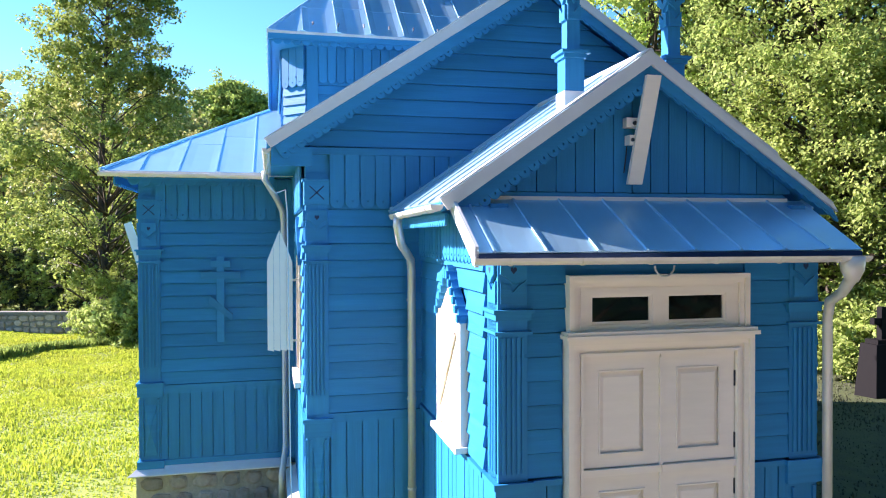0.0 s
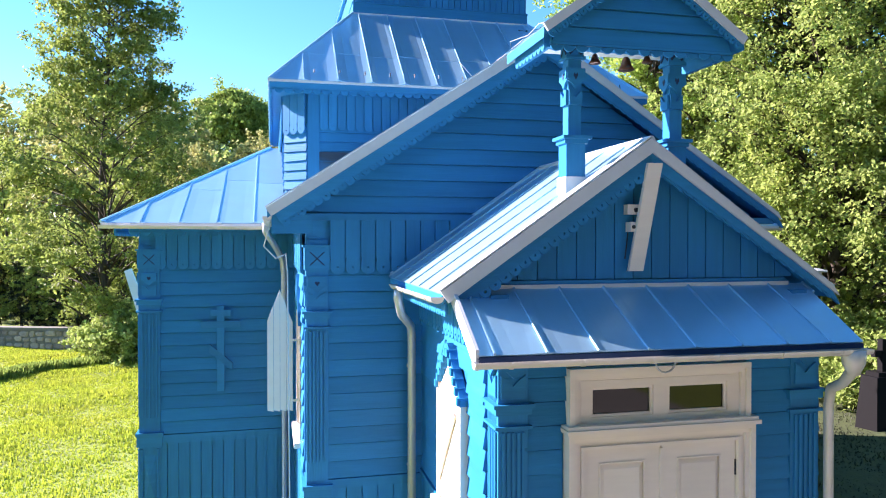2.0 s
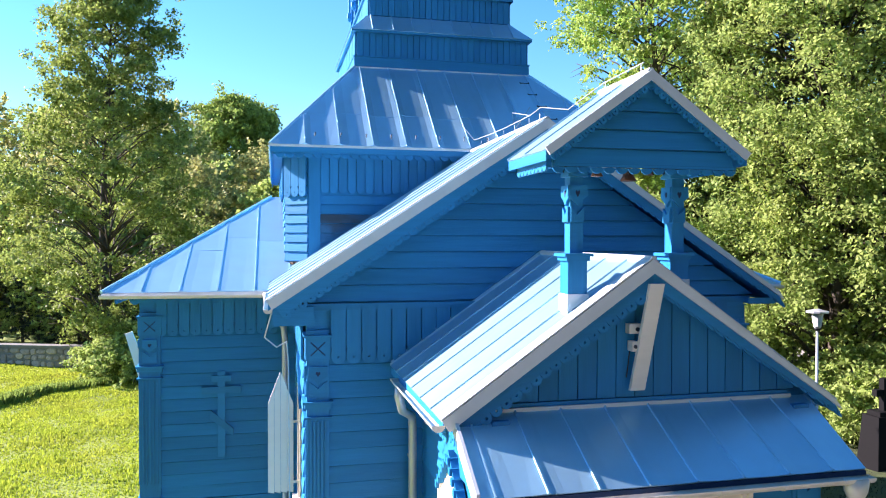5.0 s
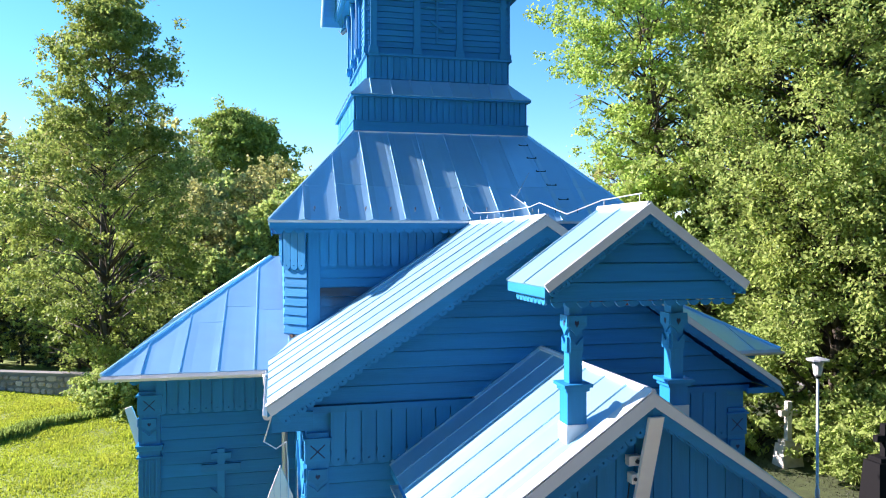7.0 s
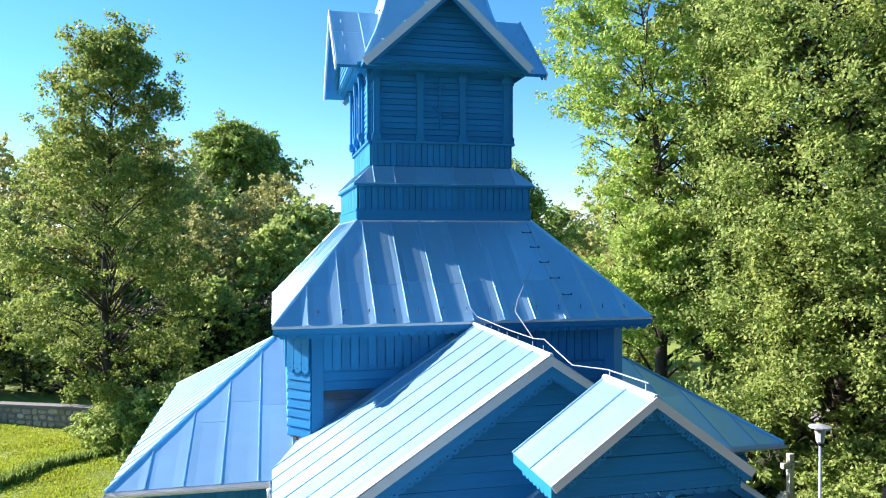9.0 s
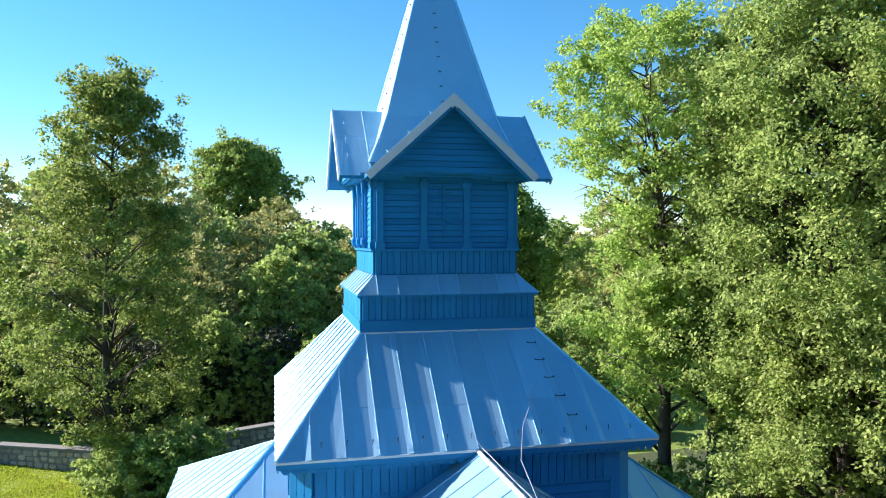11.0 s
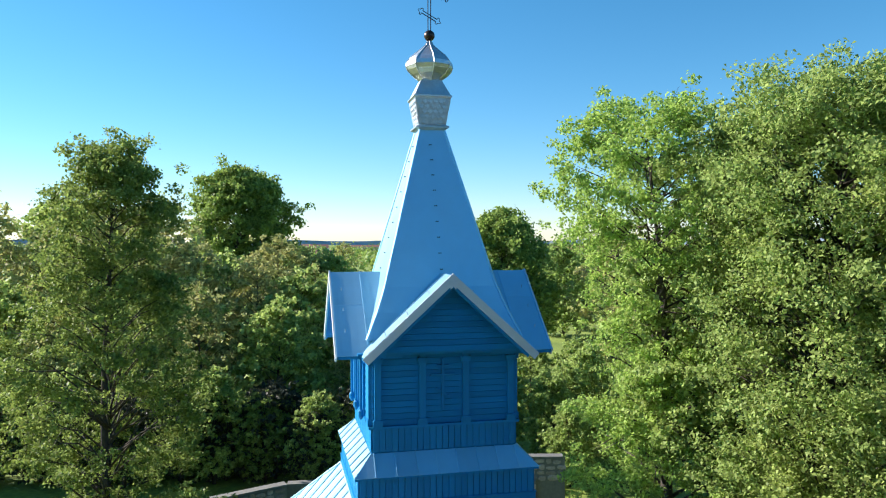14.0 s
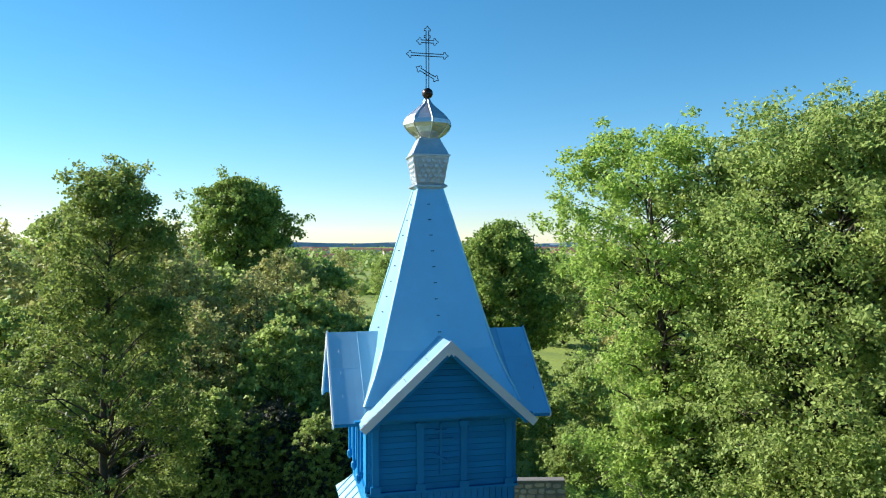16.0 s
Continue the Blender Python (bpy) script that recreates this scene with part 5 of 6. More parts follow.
for y, z in ((11.6, NR), (11.2, NR), (10.8, NR), (10.4, NR), (9.9, NR), (9.3, NR), (8.9, NR), (7.0, BR), (6.25, BR)):
    part("wire_stand", Geo().tube([(3.79, y, z), (3.79, y, z + 0.12)], 0.005, 5), M_pipe, lc)
part("wire", Geo().tube([(3.8, 9.3, 7.36), (3.95, 10.5, 7.6), (4.6, 12.3, 7.62), (5.2, 13.2, 8.2)], 0.006, 5), M_pipe, lc)
part("down_wire", Geo().tube([(0.44, 8.75, 4.85), (0.36, 8.9, 4.55), (0.5, 9.1, 4.4), (0.62, 9.2, 4.45), (0.64, 9.2, 4.2), (0.66, 9.2, 1.0), (0.7, 9.2, -0.3)], 0.009, 6), M_pipe, lc)

# ---- trees ----
def quad_mesh(name, v, mat):
    """A mesh of loose quads from an array of n x 4 x 3 places."""
    n = len(v)
    me = bpy.data.meshes.new(name)
    me.vertices.add(4 * n)
    me.vertices.foreach_set("co", np.ascontiguousarray(v, dtype=np.float32).ravel())
    me.loops.add(4 * n)
    me.loops.foreach_set("vertex_index", np.arange(4 * n, dtype=np.int32))
    me.polygons.add(n)
    me.polygons.foreach_set("loop_start", np.arange(0, 4 * n, 4, dtype=np.int32))
    me.update(calc_edges=True)
    me.materials.append(mat)
    return me


def leaf_quads(r, centres, size, droop=0.3):
    """Small folded-diamond leaves at the centres, facing mostly outwards and up."""
    n = len(centres)
    nrm = r.normal(size=(n, 3))
    nrm[:, 2] = np.abs(nrm[:, 2]) + 0.25
    nrm /= np.linalg.norm(nrm, axis=1)[:, None]
    a = np.cross(nrm, r.normal(size=(n, 3)))
    a /= np.linalg.norm(a, axis=1)[:, None]
    b = np.cross(nrm, a)
    s = (size * r.uniform(0.6, 1.35, n))[:, None]
    d = np.array([0, 0, -1.0]) * s * droop
    return np.stack([centres - a * s * 0.5 + d * 0.3, centres + b * s * 0.36, centres + a * s * 0.55 + d, centres - b * s * 0.36], axis=1)


def tree_parts(seed, height, radius, base, clumps, leaves, size, shape, bark=0.22, lean=0.0, spread=0.55, gap=0.0, tight=0.24):
    """Trunk and limbs (a Geo) and leaf quads; shape(s) gives the crown's relative radius from its foot (0) to its top (1)."""
    r = np.random.default_rng(seed)
    g = Geo()
    tops = [Vector((lean * s * height + 0.25 * math.sin(s * 5 + seed), 0.25 * math.sin(s * 4 + seed * 2), s * height)) for s in np.linspace(0, 0.93, 9)]
    tops[0] = Vector((0, 0, -0.4))
    g.tube(tops, [bark * (1.25 if i == 0 else 1 - 0.92 * i / 8) + 0.015 for i in range(9)], 9)
    spine = lambda z: tops[0].lerp(tops[-1], min(max(z / (0.93 * height), 0), 1))
    out = []
    for k in range(clumps):
        s = (k + r.uniform(0, 1)) / clumps
        s = s ** 0.85
        z = base + (height - base) * s
        ang = k * 2.399963 + r.uniform(-0.5, 0.5)
        rad = radius * shape(s) * (0.5 + 0.5 * math.sqrt(r.uniform(0.1, 1))) * (1 + 0.18 * math.sin(3 * ang + seed) * math.cos(7 * s + seed))
        root = spine(max(base * 0.6, z - rad * r.uniform(0.3, 0.8)))
        tip = spine(z) + Vector((math.cos(ang) * rad, math.sin(ang) * rad, 0))
        tip.z = z
        mid = root.lerp(tip, 0.55) + Vector((r.uniform(-0.2, 0.2), r.uniform(-0.2, 0.2), 0.12 * rad))
        lr = bark * 0.26 * (1 - 0.75 * s) + 0.012
        g.tube([root, mid, tip], [lr, lr * 0.6, lr * 0.18], 4)
        for q in range(2):
            tw = tip + Vector(r.normal(size=3)) * spread * 0.6
            g.tube([mid.lerp(tip, 0.4 + 0.3 * q), tw], [lr * 0.35, 0.006], 3)
        if r.uniform() < gap:
            continue
        m = int(leaves * r.uniform(0.55, 1.45))
        sub = max(9, m // 50)
        subs = np.array(tip) + r.normal(size=(sub, 3)) * np.array([1, 1, 0.55]) * spread * r.uniform(0.8, 1.25)
        pick = subs[r.integers(0, sub, m)]
        out.append(pick + r.normal(size=(m, 3)) * np.array([1, 1, 0.7]) * spread * tight)
    return g, leaf_quads(r, np.concatenate(out), size)


def tree(name, x, y, parts, mat, label, group="", turn=0.0, scale=(1, 1, 1), category="tree"):
    g, q = parts
    z = ground_z(x, y)
    t = thing(name, (0, 0, 0), label, category, group)
    part("trunk", g, M_bark, t, smooth=True)
    c = new("crown", quad_mesh("crown", q, mat))
    c.parent = t
    t.matrix_basis = Matrix.LocRotScale((x, y, z), Euler((0, 0, radians(turn))), scale)
    return t


oval = lambda s: (math.sin(math.pi * min(1, 0.12 + 0.86 * s)) ** 0.6)
tall = lambda s: (0.62 + 1.3 * s) if s < 0.3 else max(0.1, 1.0 - 0.9 * (s - 0.3) / 0.7) ** 0.8 * (1 + 0.2 * math.sin(17 * s))
ball = lambda s: math.sqrt(max(0.02, 1 - (2 * s - 1) ** 2))
broad = lambda s: 0.75 + 0.25 * math.sin(math.pi * s) if s < 0.75 else max(0.1, 1 - ((s - 0.75) / 0.25) ** 2) ** 0.5 * 0.93 + 0.05

maple = lambda s: 0.8 - 0.9 * s if s < 0.4 else (0.44 + 1.55 * (s - 0.4) if s < 0.75 else max(0.12, 1 - ((s - 0.75) / 0.25) ** 2) ** 0.5 * 0.95 + 0.03)

# the tall linden by the wall
tree("linden_tree", -6.9, 40.4, tree_parts(3, 20.2, 4.7, 2.0, 150, 600, 0.165, tall, 0.24, 0.0, 0.68, 0.25, 0.29), M_leaf_linden, "tall slender linden tree in fresh leaf with an open crown")
# large trees beside the church
tree("maple_tree", 17.2, 27.85, tree_parts(11, 20.6, 4.3, 4.6, 105, 850, 0.145, maple, 0.30, -0.06, 0.62, 0.36, 0.28), M_leaf_lime, "large maple tree with bright green leaf and bare lower trunk", "large trees beside the church")
tree("maple_tree", 20.1, 21.6, tree_parts(12, 20.4, 4.3, 3.0, 220, 850, 0.135, broad, 0.36, 0.0, 0.75, 0.08, 0.3), M_leaf, "dense broad maple tree leafy almost to the ground", "large trees beside the church")
tree("maple_tree", 18.4, 26.6, tree_parts(13, 19.6, 3.4, 6.0, 95, 500, 0.19, broad, 0.34, 0.0, 0.7, 0.4), M_leaf, "dense tall maple tree with yellow-green leaf", "large trees beside the church")
tree("maple_tree", 23.4, 18.8, tree_parts(14, 21.0, 4.4, 3.4, 150, 480, 0.17, broad, 0.36, 0.0, 0.65), M_leaf, "dense tall maple tree leafy almost to the ground", "large trees beside the church")
tree("maple_tree", 22.5, 27.0, tree_parts(15, 20.0, 4.6, 1.5, 90, 360, 0.26, broad, 0.34, 0.0, 0.7), M_leaf, "broad maple tree behind the others", "large trees beside the church")
# far round oak and the dark tree behind the spire
tree("oak_tree", -1.8, 99.5, tree_parts(21, 24.6, 5.6, 9.5, 120, 420, 0.40, ball, 0.5, 0.0, 0.95, 0.0, 0.42), M_leaf_dark, "large round dense dark green oak tree standing alone")
tree("oak_tree", 27.3, 80.2, tree_parts(22, 18.2, 5.2, 3.0, 110, 420, 0.38, oval, 0.5, 0.0, 0.95, 0.0, 0.42), M_leaf_dark, "broad dark green oak tree beyond the wall")

# the wood beyond the wall: four kinds, planted by a rule
kinds = [
    (tree_parts(31, 16.0, 4.3, 1.5, 70, 165, 0.44, oval, 0.2, 0.0, 0.9), M_leaf_mid, "dense grey-green tree at the edge of the wood"),
    (tree_parts(32, 16.5, 3.8, 2.0, 80, 130, 0.36, oval, 0.2, 0.0, 0.85, 0.25), M_leaf_olive, "thinly leaved olive-green tree of the wood"),
    (tree_parts(33, 15.0, 4.0, 1.2, 70, 165, 0.44, oval, 0.2, 0.0, 0.9), M_leaf, "fresh green tree of the wood"),
    (tree_parts(34, 17.0, 3.6, 3.0, 60, 60, 0.30, tall, 0.2, 0.0, 0.8, 0.5), M_leaf_olive, "half-bare tree with bare grey twigs"),
    # darkened leaves stand in for deep shade and hold back bounce light
    (tree_parts(35, 17.0, 4.6, 1.0, 60, 90, 0.62, broad, 0.25, 0.0, 1.0), M_leaf_shade, "dense tree on the churchyard's edge, leaves darkened for shade and low bounce"),
]
first = [tree("wood_tree", -200 - 30 * i, -300, k[0], k[1], k[2], "trees of the wood") for i, k in enumerate(kinds)]
wr = random.Random(5)


def plant(x, y, kind, s, label=""):
    m = Matrix.LocRotScale((x, y, ground_z(x, y)), Euler((0, 0, wr.uniform(0, 6.28))), (s * wr.uniform(0.92, 1.1), s * wr.uniform(0.92, 1.1), s))
    ob = copy_thing(first[kind], m)
    ob.scale = m.to_scale()
    return ob


# rows along the wall: side is the way along the wall, depth away from the church
WA, WD = Vector((0.9695, -0.245)), Vector((0.245, 0.9695))
for d, u0, u1, step, pick, h in ((47.5, -34, -3, 3.4, (0, 2, 0), 0.40), (53, -32, -4, 4.6, (0, 1, 2, 1), 0.70), (60, -38, -22, 5.2, (1, 3, 1), 1.0), (60, -21, -2, 4.6, (1, 1, 0, 2), 0.84), (72, -50, -30, 6.0, (1, 3, 0), 1.1), (70, -27, -8, 5.5, (1, 2, 1), 0.88), (52, -3, 6, 4.0, (2, 0, 2), 0.62)):
    u = u0
    k = 0
    while u < u1:
        p = Vector((0.4, 0.5)) + WD * (d + wr.uniform(-1.5, 1.5)) + WA * u
        low = 0.86 if u > -10 else 1.0
        plant(p.x, p.y, pick[k % len(pick)], h * low * wr.uniform(0.9, 1.1))
        u += step * wr.uniform(0.8, 1.2)
        k += 1
# low growth behind the wall, the wood's deep shade put into its leaves
for k in range(9):
    p = Vector((0.4, 0.5)) + WD * (47 + wr.uniform(-1, 1)) + WA * (-29 + 3.0 * k)
    plant(p.x, p.y, 4, 0.32 * wr.uniform(0.85, 1.15))
for x, y, kind, k in ((6.2, 96, 1, 0.86), (10.0, 98, 0, 0.84)):
    plant(x, y, kind, k)
for d, u, kind, s in ((118, 19.5, 2, 0.98), (76, 18.0, 1, 1.0), (90, 24, 0, 0.9), (62, 7.5, 0, 0.45), (120, 17, 2, 0.62), (128, 23.5, 2, 0.6), (112, 32, 0, 0.9), (140, 28, 0, 0.8), (100, 40, 0, 1.0), (85, 36, 2, 1.1),
                      (50, 7.5, 2, 0.42), (54, 10.5, 0, 0.46), (50, 13.0, 0, 0.42), (57, 14.5, 2, 0.45), (60, 11.0, 0, 0.45), (52, 9.0, 0, 0.40), (46, 8.0, 2, 0.34), (44, 12.0, 0, 0.30), (150, -20, 1, 0.9), (170, -34, 0, 0.9), (160, -8, 2, 0.75), (190, -15, 0, 0.8), (120, -40, 1, 1.1), (210, 5, 0, 0.7), (240, 30, 1, 0.8), (230, 55, 0, 0.8), (190, 60, 2, 0.9),
                      (34, 22, 0, 0.5), (38, 26, 2, 0.6), (36, 17, 0, 0.36), (48, 30, 0, 1.0), (44, 36, 0, 1.1), (56, 26, 0, 0.9)):
    p = Vector((0.4, 0.5)) + WD * d + WA * u
    plant(p.x, p.y, kind, s)
# unseen trees added behind the camera close the place and block low skylight
for x, y, kind, s in ((-30, -25, 0, 1.1), (-23, -11, 4, 1.1), (-17, -17, 4, 1.15), (-9.5, -20, 4, 1.2), (-2, -18, 4, 1.25), (5.5, -19, 4, 1.2), (12.5, -17, 4, 1.2), (19, -13, 4, 1.2), (26, -22, 4, 1.1), (26, -6, 4, 1.2), (38, -4, 0, 1.2)):
    plant(x, y, kind, s)
for f in first:
    for o in (*f.children_recursive, f):
        bpy.data.objects.remove(o)

# bushes
bush_parts = [tree_parts(41, 2.6, 1.7, 0.2, 34, 230, 0.16, ball, 0.05, 0, 0.42), tree_parts(42, 2.0, 1.4, 0.1, 30, 230, 0.15, ball, 0.05, 0, 0.38)]
for i, (x, y, s) in enumerate(((19.2, 19.6, 0.95), (18.6, 18.6, 1.0), (17.6, 23.0, 1.2), (20.2, 17.4, 1.1), (14.8, 23.5, 0.9), (16.0, 27.0, 1.1), (20.5, 20.5, 1.2), (-4.6, 36.8, 1.35), (-3.2, 37.6, 1.1), (-6.6, 38.3, 0.9))):
    tree("bush", x, y, bush_parts[i % 2], M_leaf if i != 4 else M_leaf_dark, "leafy green bush beside the graves" if i < 7 else "leafy green bush at the foot of the wall", "bushes", i * 57, (s, s, s), "bush")

# ---- stone wall round the churchyard ----
def churchyard_wall():
    pts = [(-34.0, 47.0, -0.3), (-13.5, 44.6, -0.25), (-7.0, 41.0, -0.1), (2.0, 43.5, 0.25), (11.0, 42.0, 0.4), (15.9, 40.0, 0.4)]
    w = thing("stone_wall", (-2, 43, -1.4), "low grey field-stone churchyard wall with flat coping", "wall", kind="structure")
    pier = ((14.3, 40.7, 1.72), (17.65, 39.9, 1.72))
    for (xa, ya, za), (xb, yb, zb) in (*zip(pts, pts[1:]), pier):
        a, b = Vector((xa, ya, 0)), Vector((xb, yb, 0))
        d = (b - a).normalized()
        nrm = Vector((d.y, -d.x, 0))
        z0 = -1.9
        part("wall_core", Geo().slab([a + Z * z0, b + Z * z0, b + Z * zb, a + Z * za], nrm * -0.45), M_concrete, w)
        part("coping", Geo().slab([a + Z * za + nrm * 0.09, b + Z * zb + nrm * 0.09, b + Z * zb - nrm * 0.54, a + Z * za - nrm * 0.54], (0, 0, 0.14)), M_concrete, w)
        f = Face(a, d, nrm)
        L = (b - a).length
        if xa < -30:
            continue
        near = xa < -5 or za > 1.5
        for row in range(4 if near else 3):
            u = 0.1 * row
            while u < L - 0.3:
                s = wr.uniform(0.35, 0.75)
                if near and u > (L - 9 if xa < -10 else 0) or not near and row == 0 and 0.2 < u < L:
                    stone_piece(w, f, u + s / 2, za + (zb - za) * u / L - 0.16 - row * 0.33 + wr.uniform(-0.05, 0.05), s - 0.02, wr.uniform(0.24, 0.38), 0.07)
                u += s
    return w


churchyard_wall()

# ---- graves, lamp and path ----
def cross_stone(x, y, h, w, mat, label, base=0.5):
    z = ground_z(x, y)
    t = thing("grave_cross", (x, y, z), label, "grave", "graves")
    part("plinth", Geo().hull8([(x - w, y - w * 0.7, z - 0.2), (x + w, y - w * 0.7, z - 0.2), (x + w, y + w * 0.7, z - 0.2), (x - w, y + w * 0.7, z - 0.2)], [(x - w * 0.8, y - w * 0.5, z + base), (x + w * 0.8, y - w * 0.5, z + base), (x + w * 0.8, y + w * 0.5, z + base), (x - w * 0.8, y + w * 0.5, z + base)]), mat, t)
    part("cap", Geo().box(x - w * 0.62, x + w * 0.62, y - w * 0.4, y + w * 0.4, z + base, z + base + 0.12), mat, t)
    q = 0.085
    part("shaft", Geo().box(x - q, x + q, y - q, y + q, z + base + 0.12, z + h), mat, t)
    for sd in (-1, 1):
        xa, xb = sorted((x + sd * q, x + sd * 0.32))
        part("arm", Geo().box(xa, xb, y - q * 0.9, y + q * 0.9, z + h - 0.48, z + h - 0.3), mat, t)


cross_stone(17.5, 20.8, 2.15, 0.42, M_granite, "pale weathered stone grave cross on a plinth", 0.75)
cross_stone(22.5, 23.3, 2.7, 0.7, M_granite, "large pale stone monument with a small cross", 1.5)
cross_stone(22.9, 21.9, 3.0, 0.3, M_iron, "slim dark iron grave cross", 0.4)
cross_stone(16.95, 16.4, 2.45, 0.55, M_black, "tall black granite monument with a cross on top", 1.45)


def street_lamp(x, y, h):
    z = ground_z(x, y)
    t = thing("street_lamp", (x, y, z), "slim grey street lamp with a lantern head", "lamp")
    part("pole", Geo().tube([(x, y, z - 0.2), (x, y, z + 1.0), (x, y, z + 1.02), (x, y, z + h - 0.5)], [0.06, 0.06, 0.04, 0.035], 10), M_pipe, t, smooth=True)
    lan = part("lantern", Geo().tube([(x, y, z + h - 0.5), (x, y, z + h - 0.46), (x, y, z + h - 0.1)], [0.07, 0.1, 0.15], 10), M_lampglass, t, "frosted glass lantern")
    part("lantern_foot", Geo().tube([(x, y, z + h - 0.56), (x, y, z + h - 0.5)], [0.06, 0.09], 10), M_iron, t)
    part("hat", Geo().tube([(x, y, z + h - 0.1), (x, y, z + h - 0.06), (x, y, z + h)], [0.28, 0.28, 0.05], 12), M_pipe, t, "flat metal hat")


street_lamp(14.5, 16.1, 4.45)
g = Geo()
g.v = [(x, y, ground_z(x, y) + 0.03) for y in range(25, 40) for x in (24.5 + (y - 25) * 0.5, 29.0 + (y - 25) * 0.5)]
g.f = [(2 * i, 2 * i + 1, 2 * i + 3, 2 * i + 2) for i in range(14)]
tagged(part("path", g, M_asphalt), "pale worn path among the trees", "path", kind="structure")

# unseen grey sheet added to throw neutral light up at the porch
g = Geo()
xs, ys = [-4 + i for i in range(17)], [-14 + i for i in range(19)]
g.v = [(x, y, ground_z(x, y) + 0.035) for y in ys for x in xs]
g.f = [(j * 17 + i, j * 17 + i + 1, (j + 1) * 17 + i + 1, (j + 1) * 17 + i) for j in range(18) for i in range(16) if not (ys[j] > 3 and 1 < xs[i] < 6)]
tagged(part("forecourt", g, M_asphalt), "unseen grey ground sheet added before the entrance for neutral bounce light", "forecourt", kind="structure")

# separate lawn sheet whose dark colour paints in the shade falling here
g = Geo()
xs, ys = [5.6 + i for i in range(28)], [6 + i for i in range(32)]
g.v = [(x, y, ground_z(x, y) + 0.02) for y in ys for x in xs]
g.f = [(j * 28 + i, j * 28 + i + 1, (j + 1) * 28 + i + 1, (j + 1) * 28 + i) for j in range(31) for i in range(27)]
tagged(part("lawn", g, M_lawn, smooth=True), "lawn under the large trees, its shade painted as dark turf", "lawn", kind="structure")

# ---- grass ----
def grass(n, x0, x1, y0, y1, hmin, hmax, keep):
    r = np.random.default_rng(9)
    x, y = r.uniform(x0, x1, n), r.uniform(y0, y1, n)
    ok = np.array([keep(a, b) for a, b in zip(x, y)])
    x, y = x[ok], y[ok]
    tuft = np.sin(x * 1.7 + 1.3 * np.sin(y * 0.9)) * np.sin(y * 1.3 + 0.8 * np.sin(x * 1.1))
    h = r.uniform(hmin, hmax, len(x)) * (0.75 + 0.45 * tuft)
    z = np.array([ground_z(a, b) for a, b in zip(x, y)])
    t = r.uniform(0, 2 * np.pi, len(x))
    w = 0.012 + 0.0009 * y
    dx, dy = np.cos(t) * w, np.sin(t) * w
    lx, ly = r.normal(size=len(x)) * h * 0.35, r.normal(size=len(x)) * h * 0.35
    q = np.stack([np.stack([x - dx, y - dy, z - 0.02], 1), np.stack([x + dx, y + dy, z - 0.02], 1), np.stack([x + dx * 0.3 + lx, y + dy * 0.3 + ly, z + h], 1), np.stack([x - dx * 0.3 + lx, y - dy * 0.3 + ly, z + h], 1)], 1)
    return q


q1 = grass(210000, -22, 2, 11, 44, 0.04, 0.12, lambda a, b: not (a > -1.7 and b > 12.2) and a < -0.05 * b + 0.3 and a > -0.62 * b + 2)
tagged(new("grass", quad_mesh("grass", q1, M_grass)), "long bright green meadow grass beside the church", "grass", kind="stuff")
# lawn blades take the darkened leaf colour as painted shade
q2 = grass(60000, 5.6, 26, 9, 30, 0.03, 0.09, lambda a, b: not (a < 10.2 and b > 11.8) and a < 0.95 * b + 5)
tagged(new("lawn_grass", quad_mesh("lawn_grass", q2, M_leaf_shade)), "short lawn grass under the trees, shade put into its dark colour", "grass", kind="stuff")

# taller dark grass standing in for a bank across the meadow and its shadow
r = np.random.default_rng(23)
line = np.array([(-14.0, 27.5), (-10.5, 30.6), (-9.0, 32.4), (-8.4, 34.2), (-5.6, 36.9), (-1.0, 39.5)])
seg = r.integers(0, 5, 9000)
f = r.uniform(0, 1, 9000)[:, None]
xy = line[seg] * (1 - f) + line[seg + 1] * f + r.normal(size=(9000, 2)) * 0.16
hh = r.uniform(0.15, 0.42, 9000)
zz = np.array([ground_z(a, b) for a, b in xy])
tt = r.uniform(0, 6.28, 9000)
ww = np.column_stack([np.cos(tt), np.sin(tt)]) * 0.04
ll = r.normal(size=(9000, 2)) * 0.08
bank = np.stack([np.column_stack([xy - ww, zz]), np.column_stack([xy + ww, zz]), np.column_stack([xy + ww * 0.3 + ll, zz + hh]), np.column_stack([xy - ww * 0.3 + ll, zz + hh])], 1)
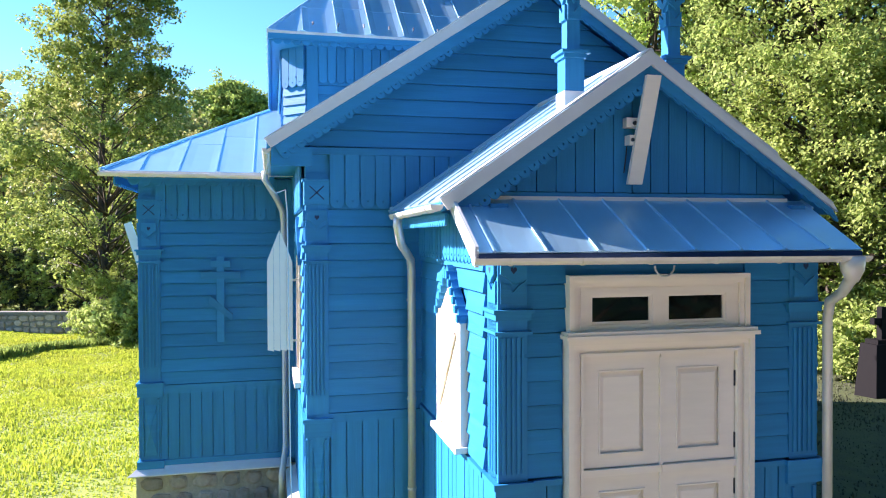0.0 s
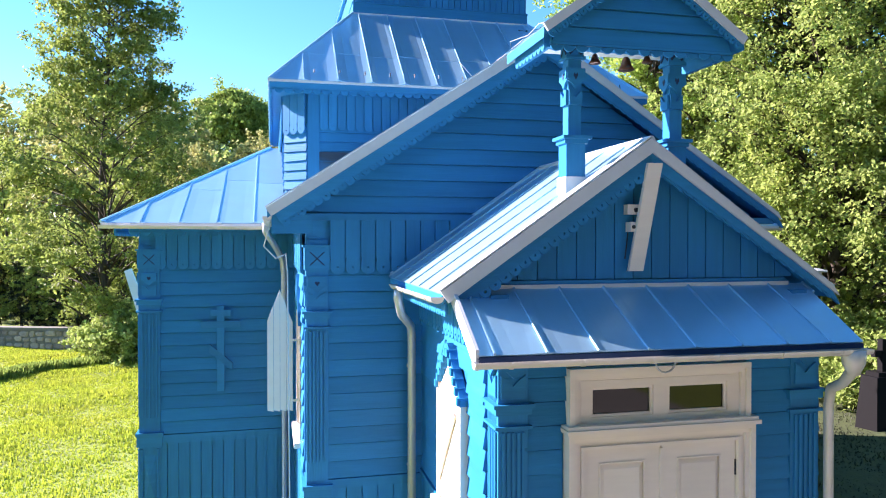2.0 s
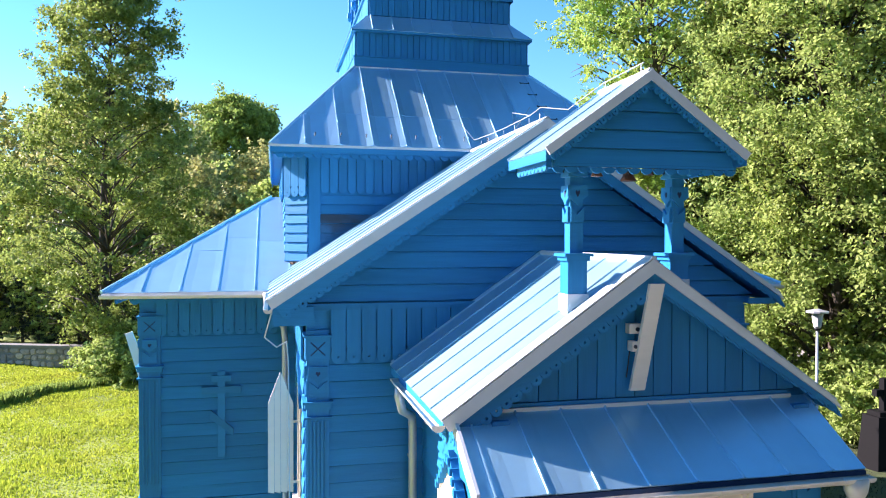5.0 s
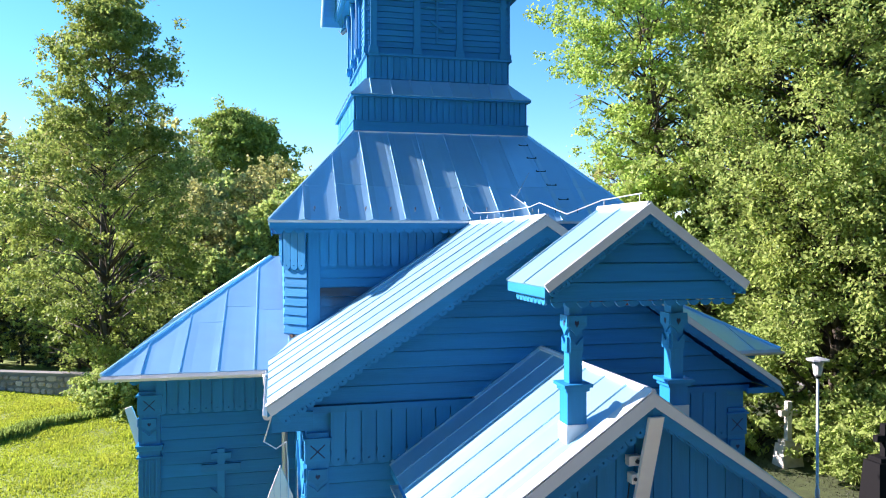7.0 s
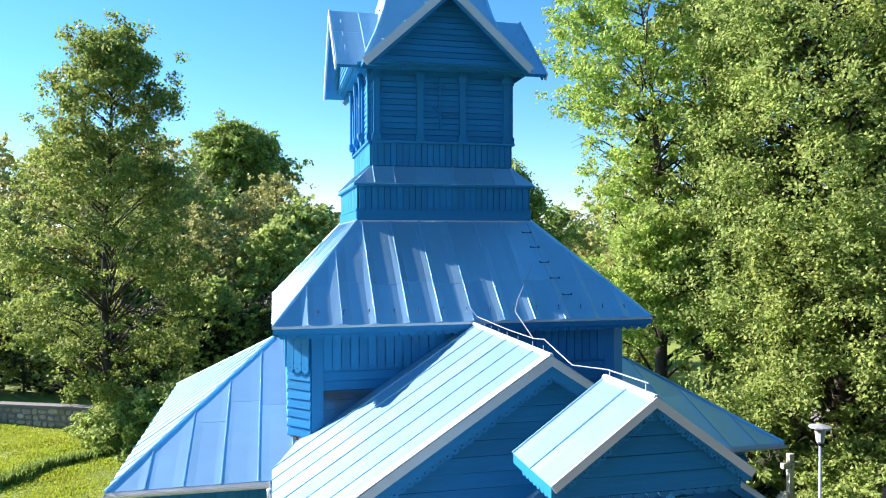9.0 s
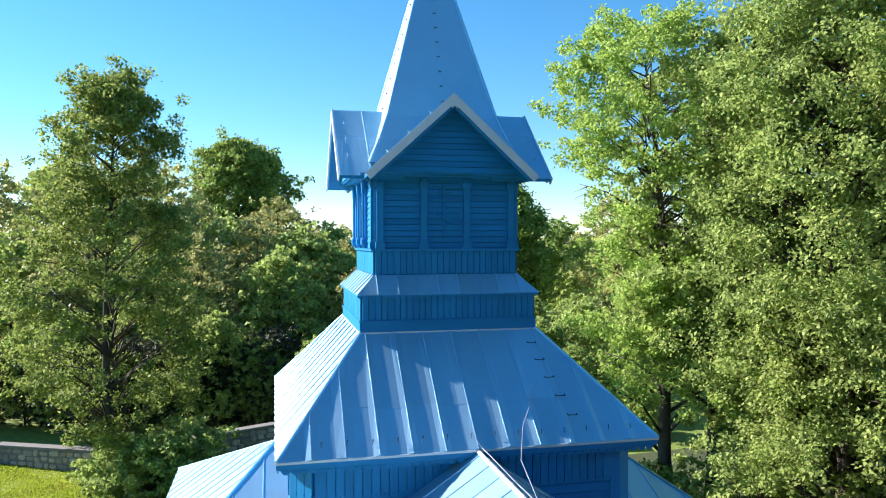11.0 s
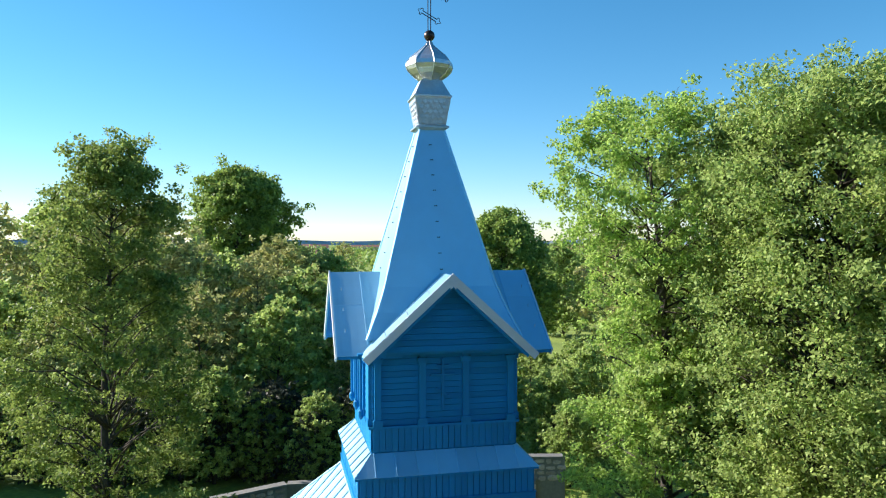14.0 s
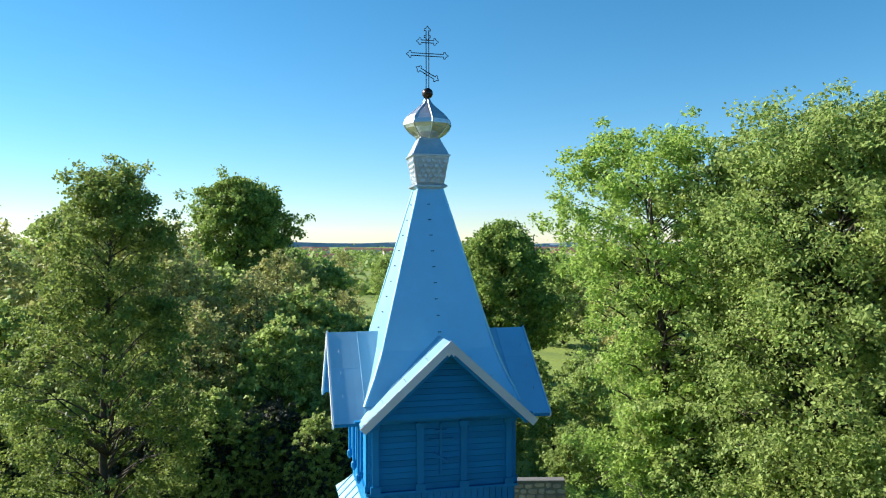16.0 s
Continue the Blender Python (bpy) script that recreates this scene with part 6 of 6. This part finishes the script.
tagged(new("tall_grass", quad_mesh("tall_grass", bank, M_leaf_dark)), "line of taller dark grass standing in for a meadow step and its shadow", "grass", kind="stuff")

# ---- the distance ----
hr_ = random.Random(3)
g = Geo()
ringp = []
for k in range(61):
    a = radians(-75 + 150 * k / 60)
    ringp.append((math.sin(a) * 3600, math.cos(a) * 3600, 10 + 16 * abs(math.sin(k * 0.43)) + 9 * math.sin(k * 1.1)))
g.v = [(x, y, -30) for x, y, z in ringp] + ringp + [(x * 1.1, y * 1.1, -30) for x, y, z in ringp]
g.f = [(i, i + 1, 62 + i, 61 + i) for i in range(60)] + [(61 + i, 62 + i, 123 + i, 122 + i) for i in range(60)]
tagged(part("far_hills", g, M_hill, smooth=True), "low wooded hills on the horizon, distance haze painted into their blue", "hills", kind="structure")
for k in range(46):
    u, d = hr_.uniform(-0.2, 0.32), hr_.uniform(650, 1500)
    p = Vector((0.4, 0.5)) + WD * d + WA * (u * d)
    w, dd, h = hr_.uniform(6, 16), hr_.uniform(6, 10), hr_.uniform(4, 9)
    z = -1.4
    t = thing("town_house", (p.x, p.y, z), "far pale house with a low roof in the distant town", "house", "houses of the town")
    part("wall", Geo().box(p.x - w, p.x + w, p.y - dd, p.y + dd, z, z + h), M_render, t)
    part("roof", Geo().rings([[(p.x - w, p.y - dd, z + h), (p.x - w, p.y, z + h + 3), (p.x - w, p.y + dd, z + h)], [(p.x + w, p.y - dd, z + h), (p.x + w, p.y, z + h + 3), (p.x + w, p.y + dd, z + h)]]), M_tile, t)
# belts of far woodland
r = np.random.default_rng(17)
cs = []
for k in range(420):
    d = r.uniform(230, 1500)
    u = r.uniform(-0.85, 0.85) * d
    c = np.array([0.4, 0.5]) + np.array(WD) * d + np.array(WA) * u
    s = r.uniform(3, 6)
    m = 130
    cs.append(np.column_stack([c[0] + r.normal(size=m) * s * 1.6, c[1] + r.normal(size=m) * s, -1.4 + np.abs(r.normal(size=m)) * s * 0.9 + 0.5]))
tagged(new("far_woodland", quad_mesh("far_woodland", leaf_quads(r, np.concatenate(cs), 2.6), M_leaf_dark)), "belts of far woodland on the plain", "woodland", kind="stuff")
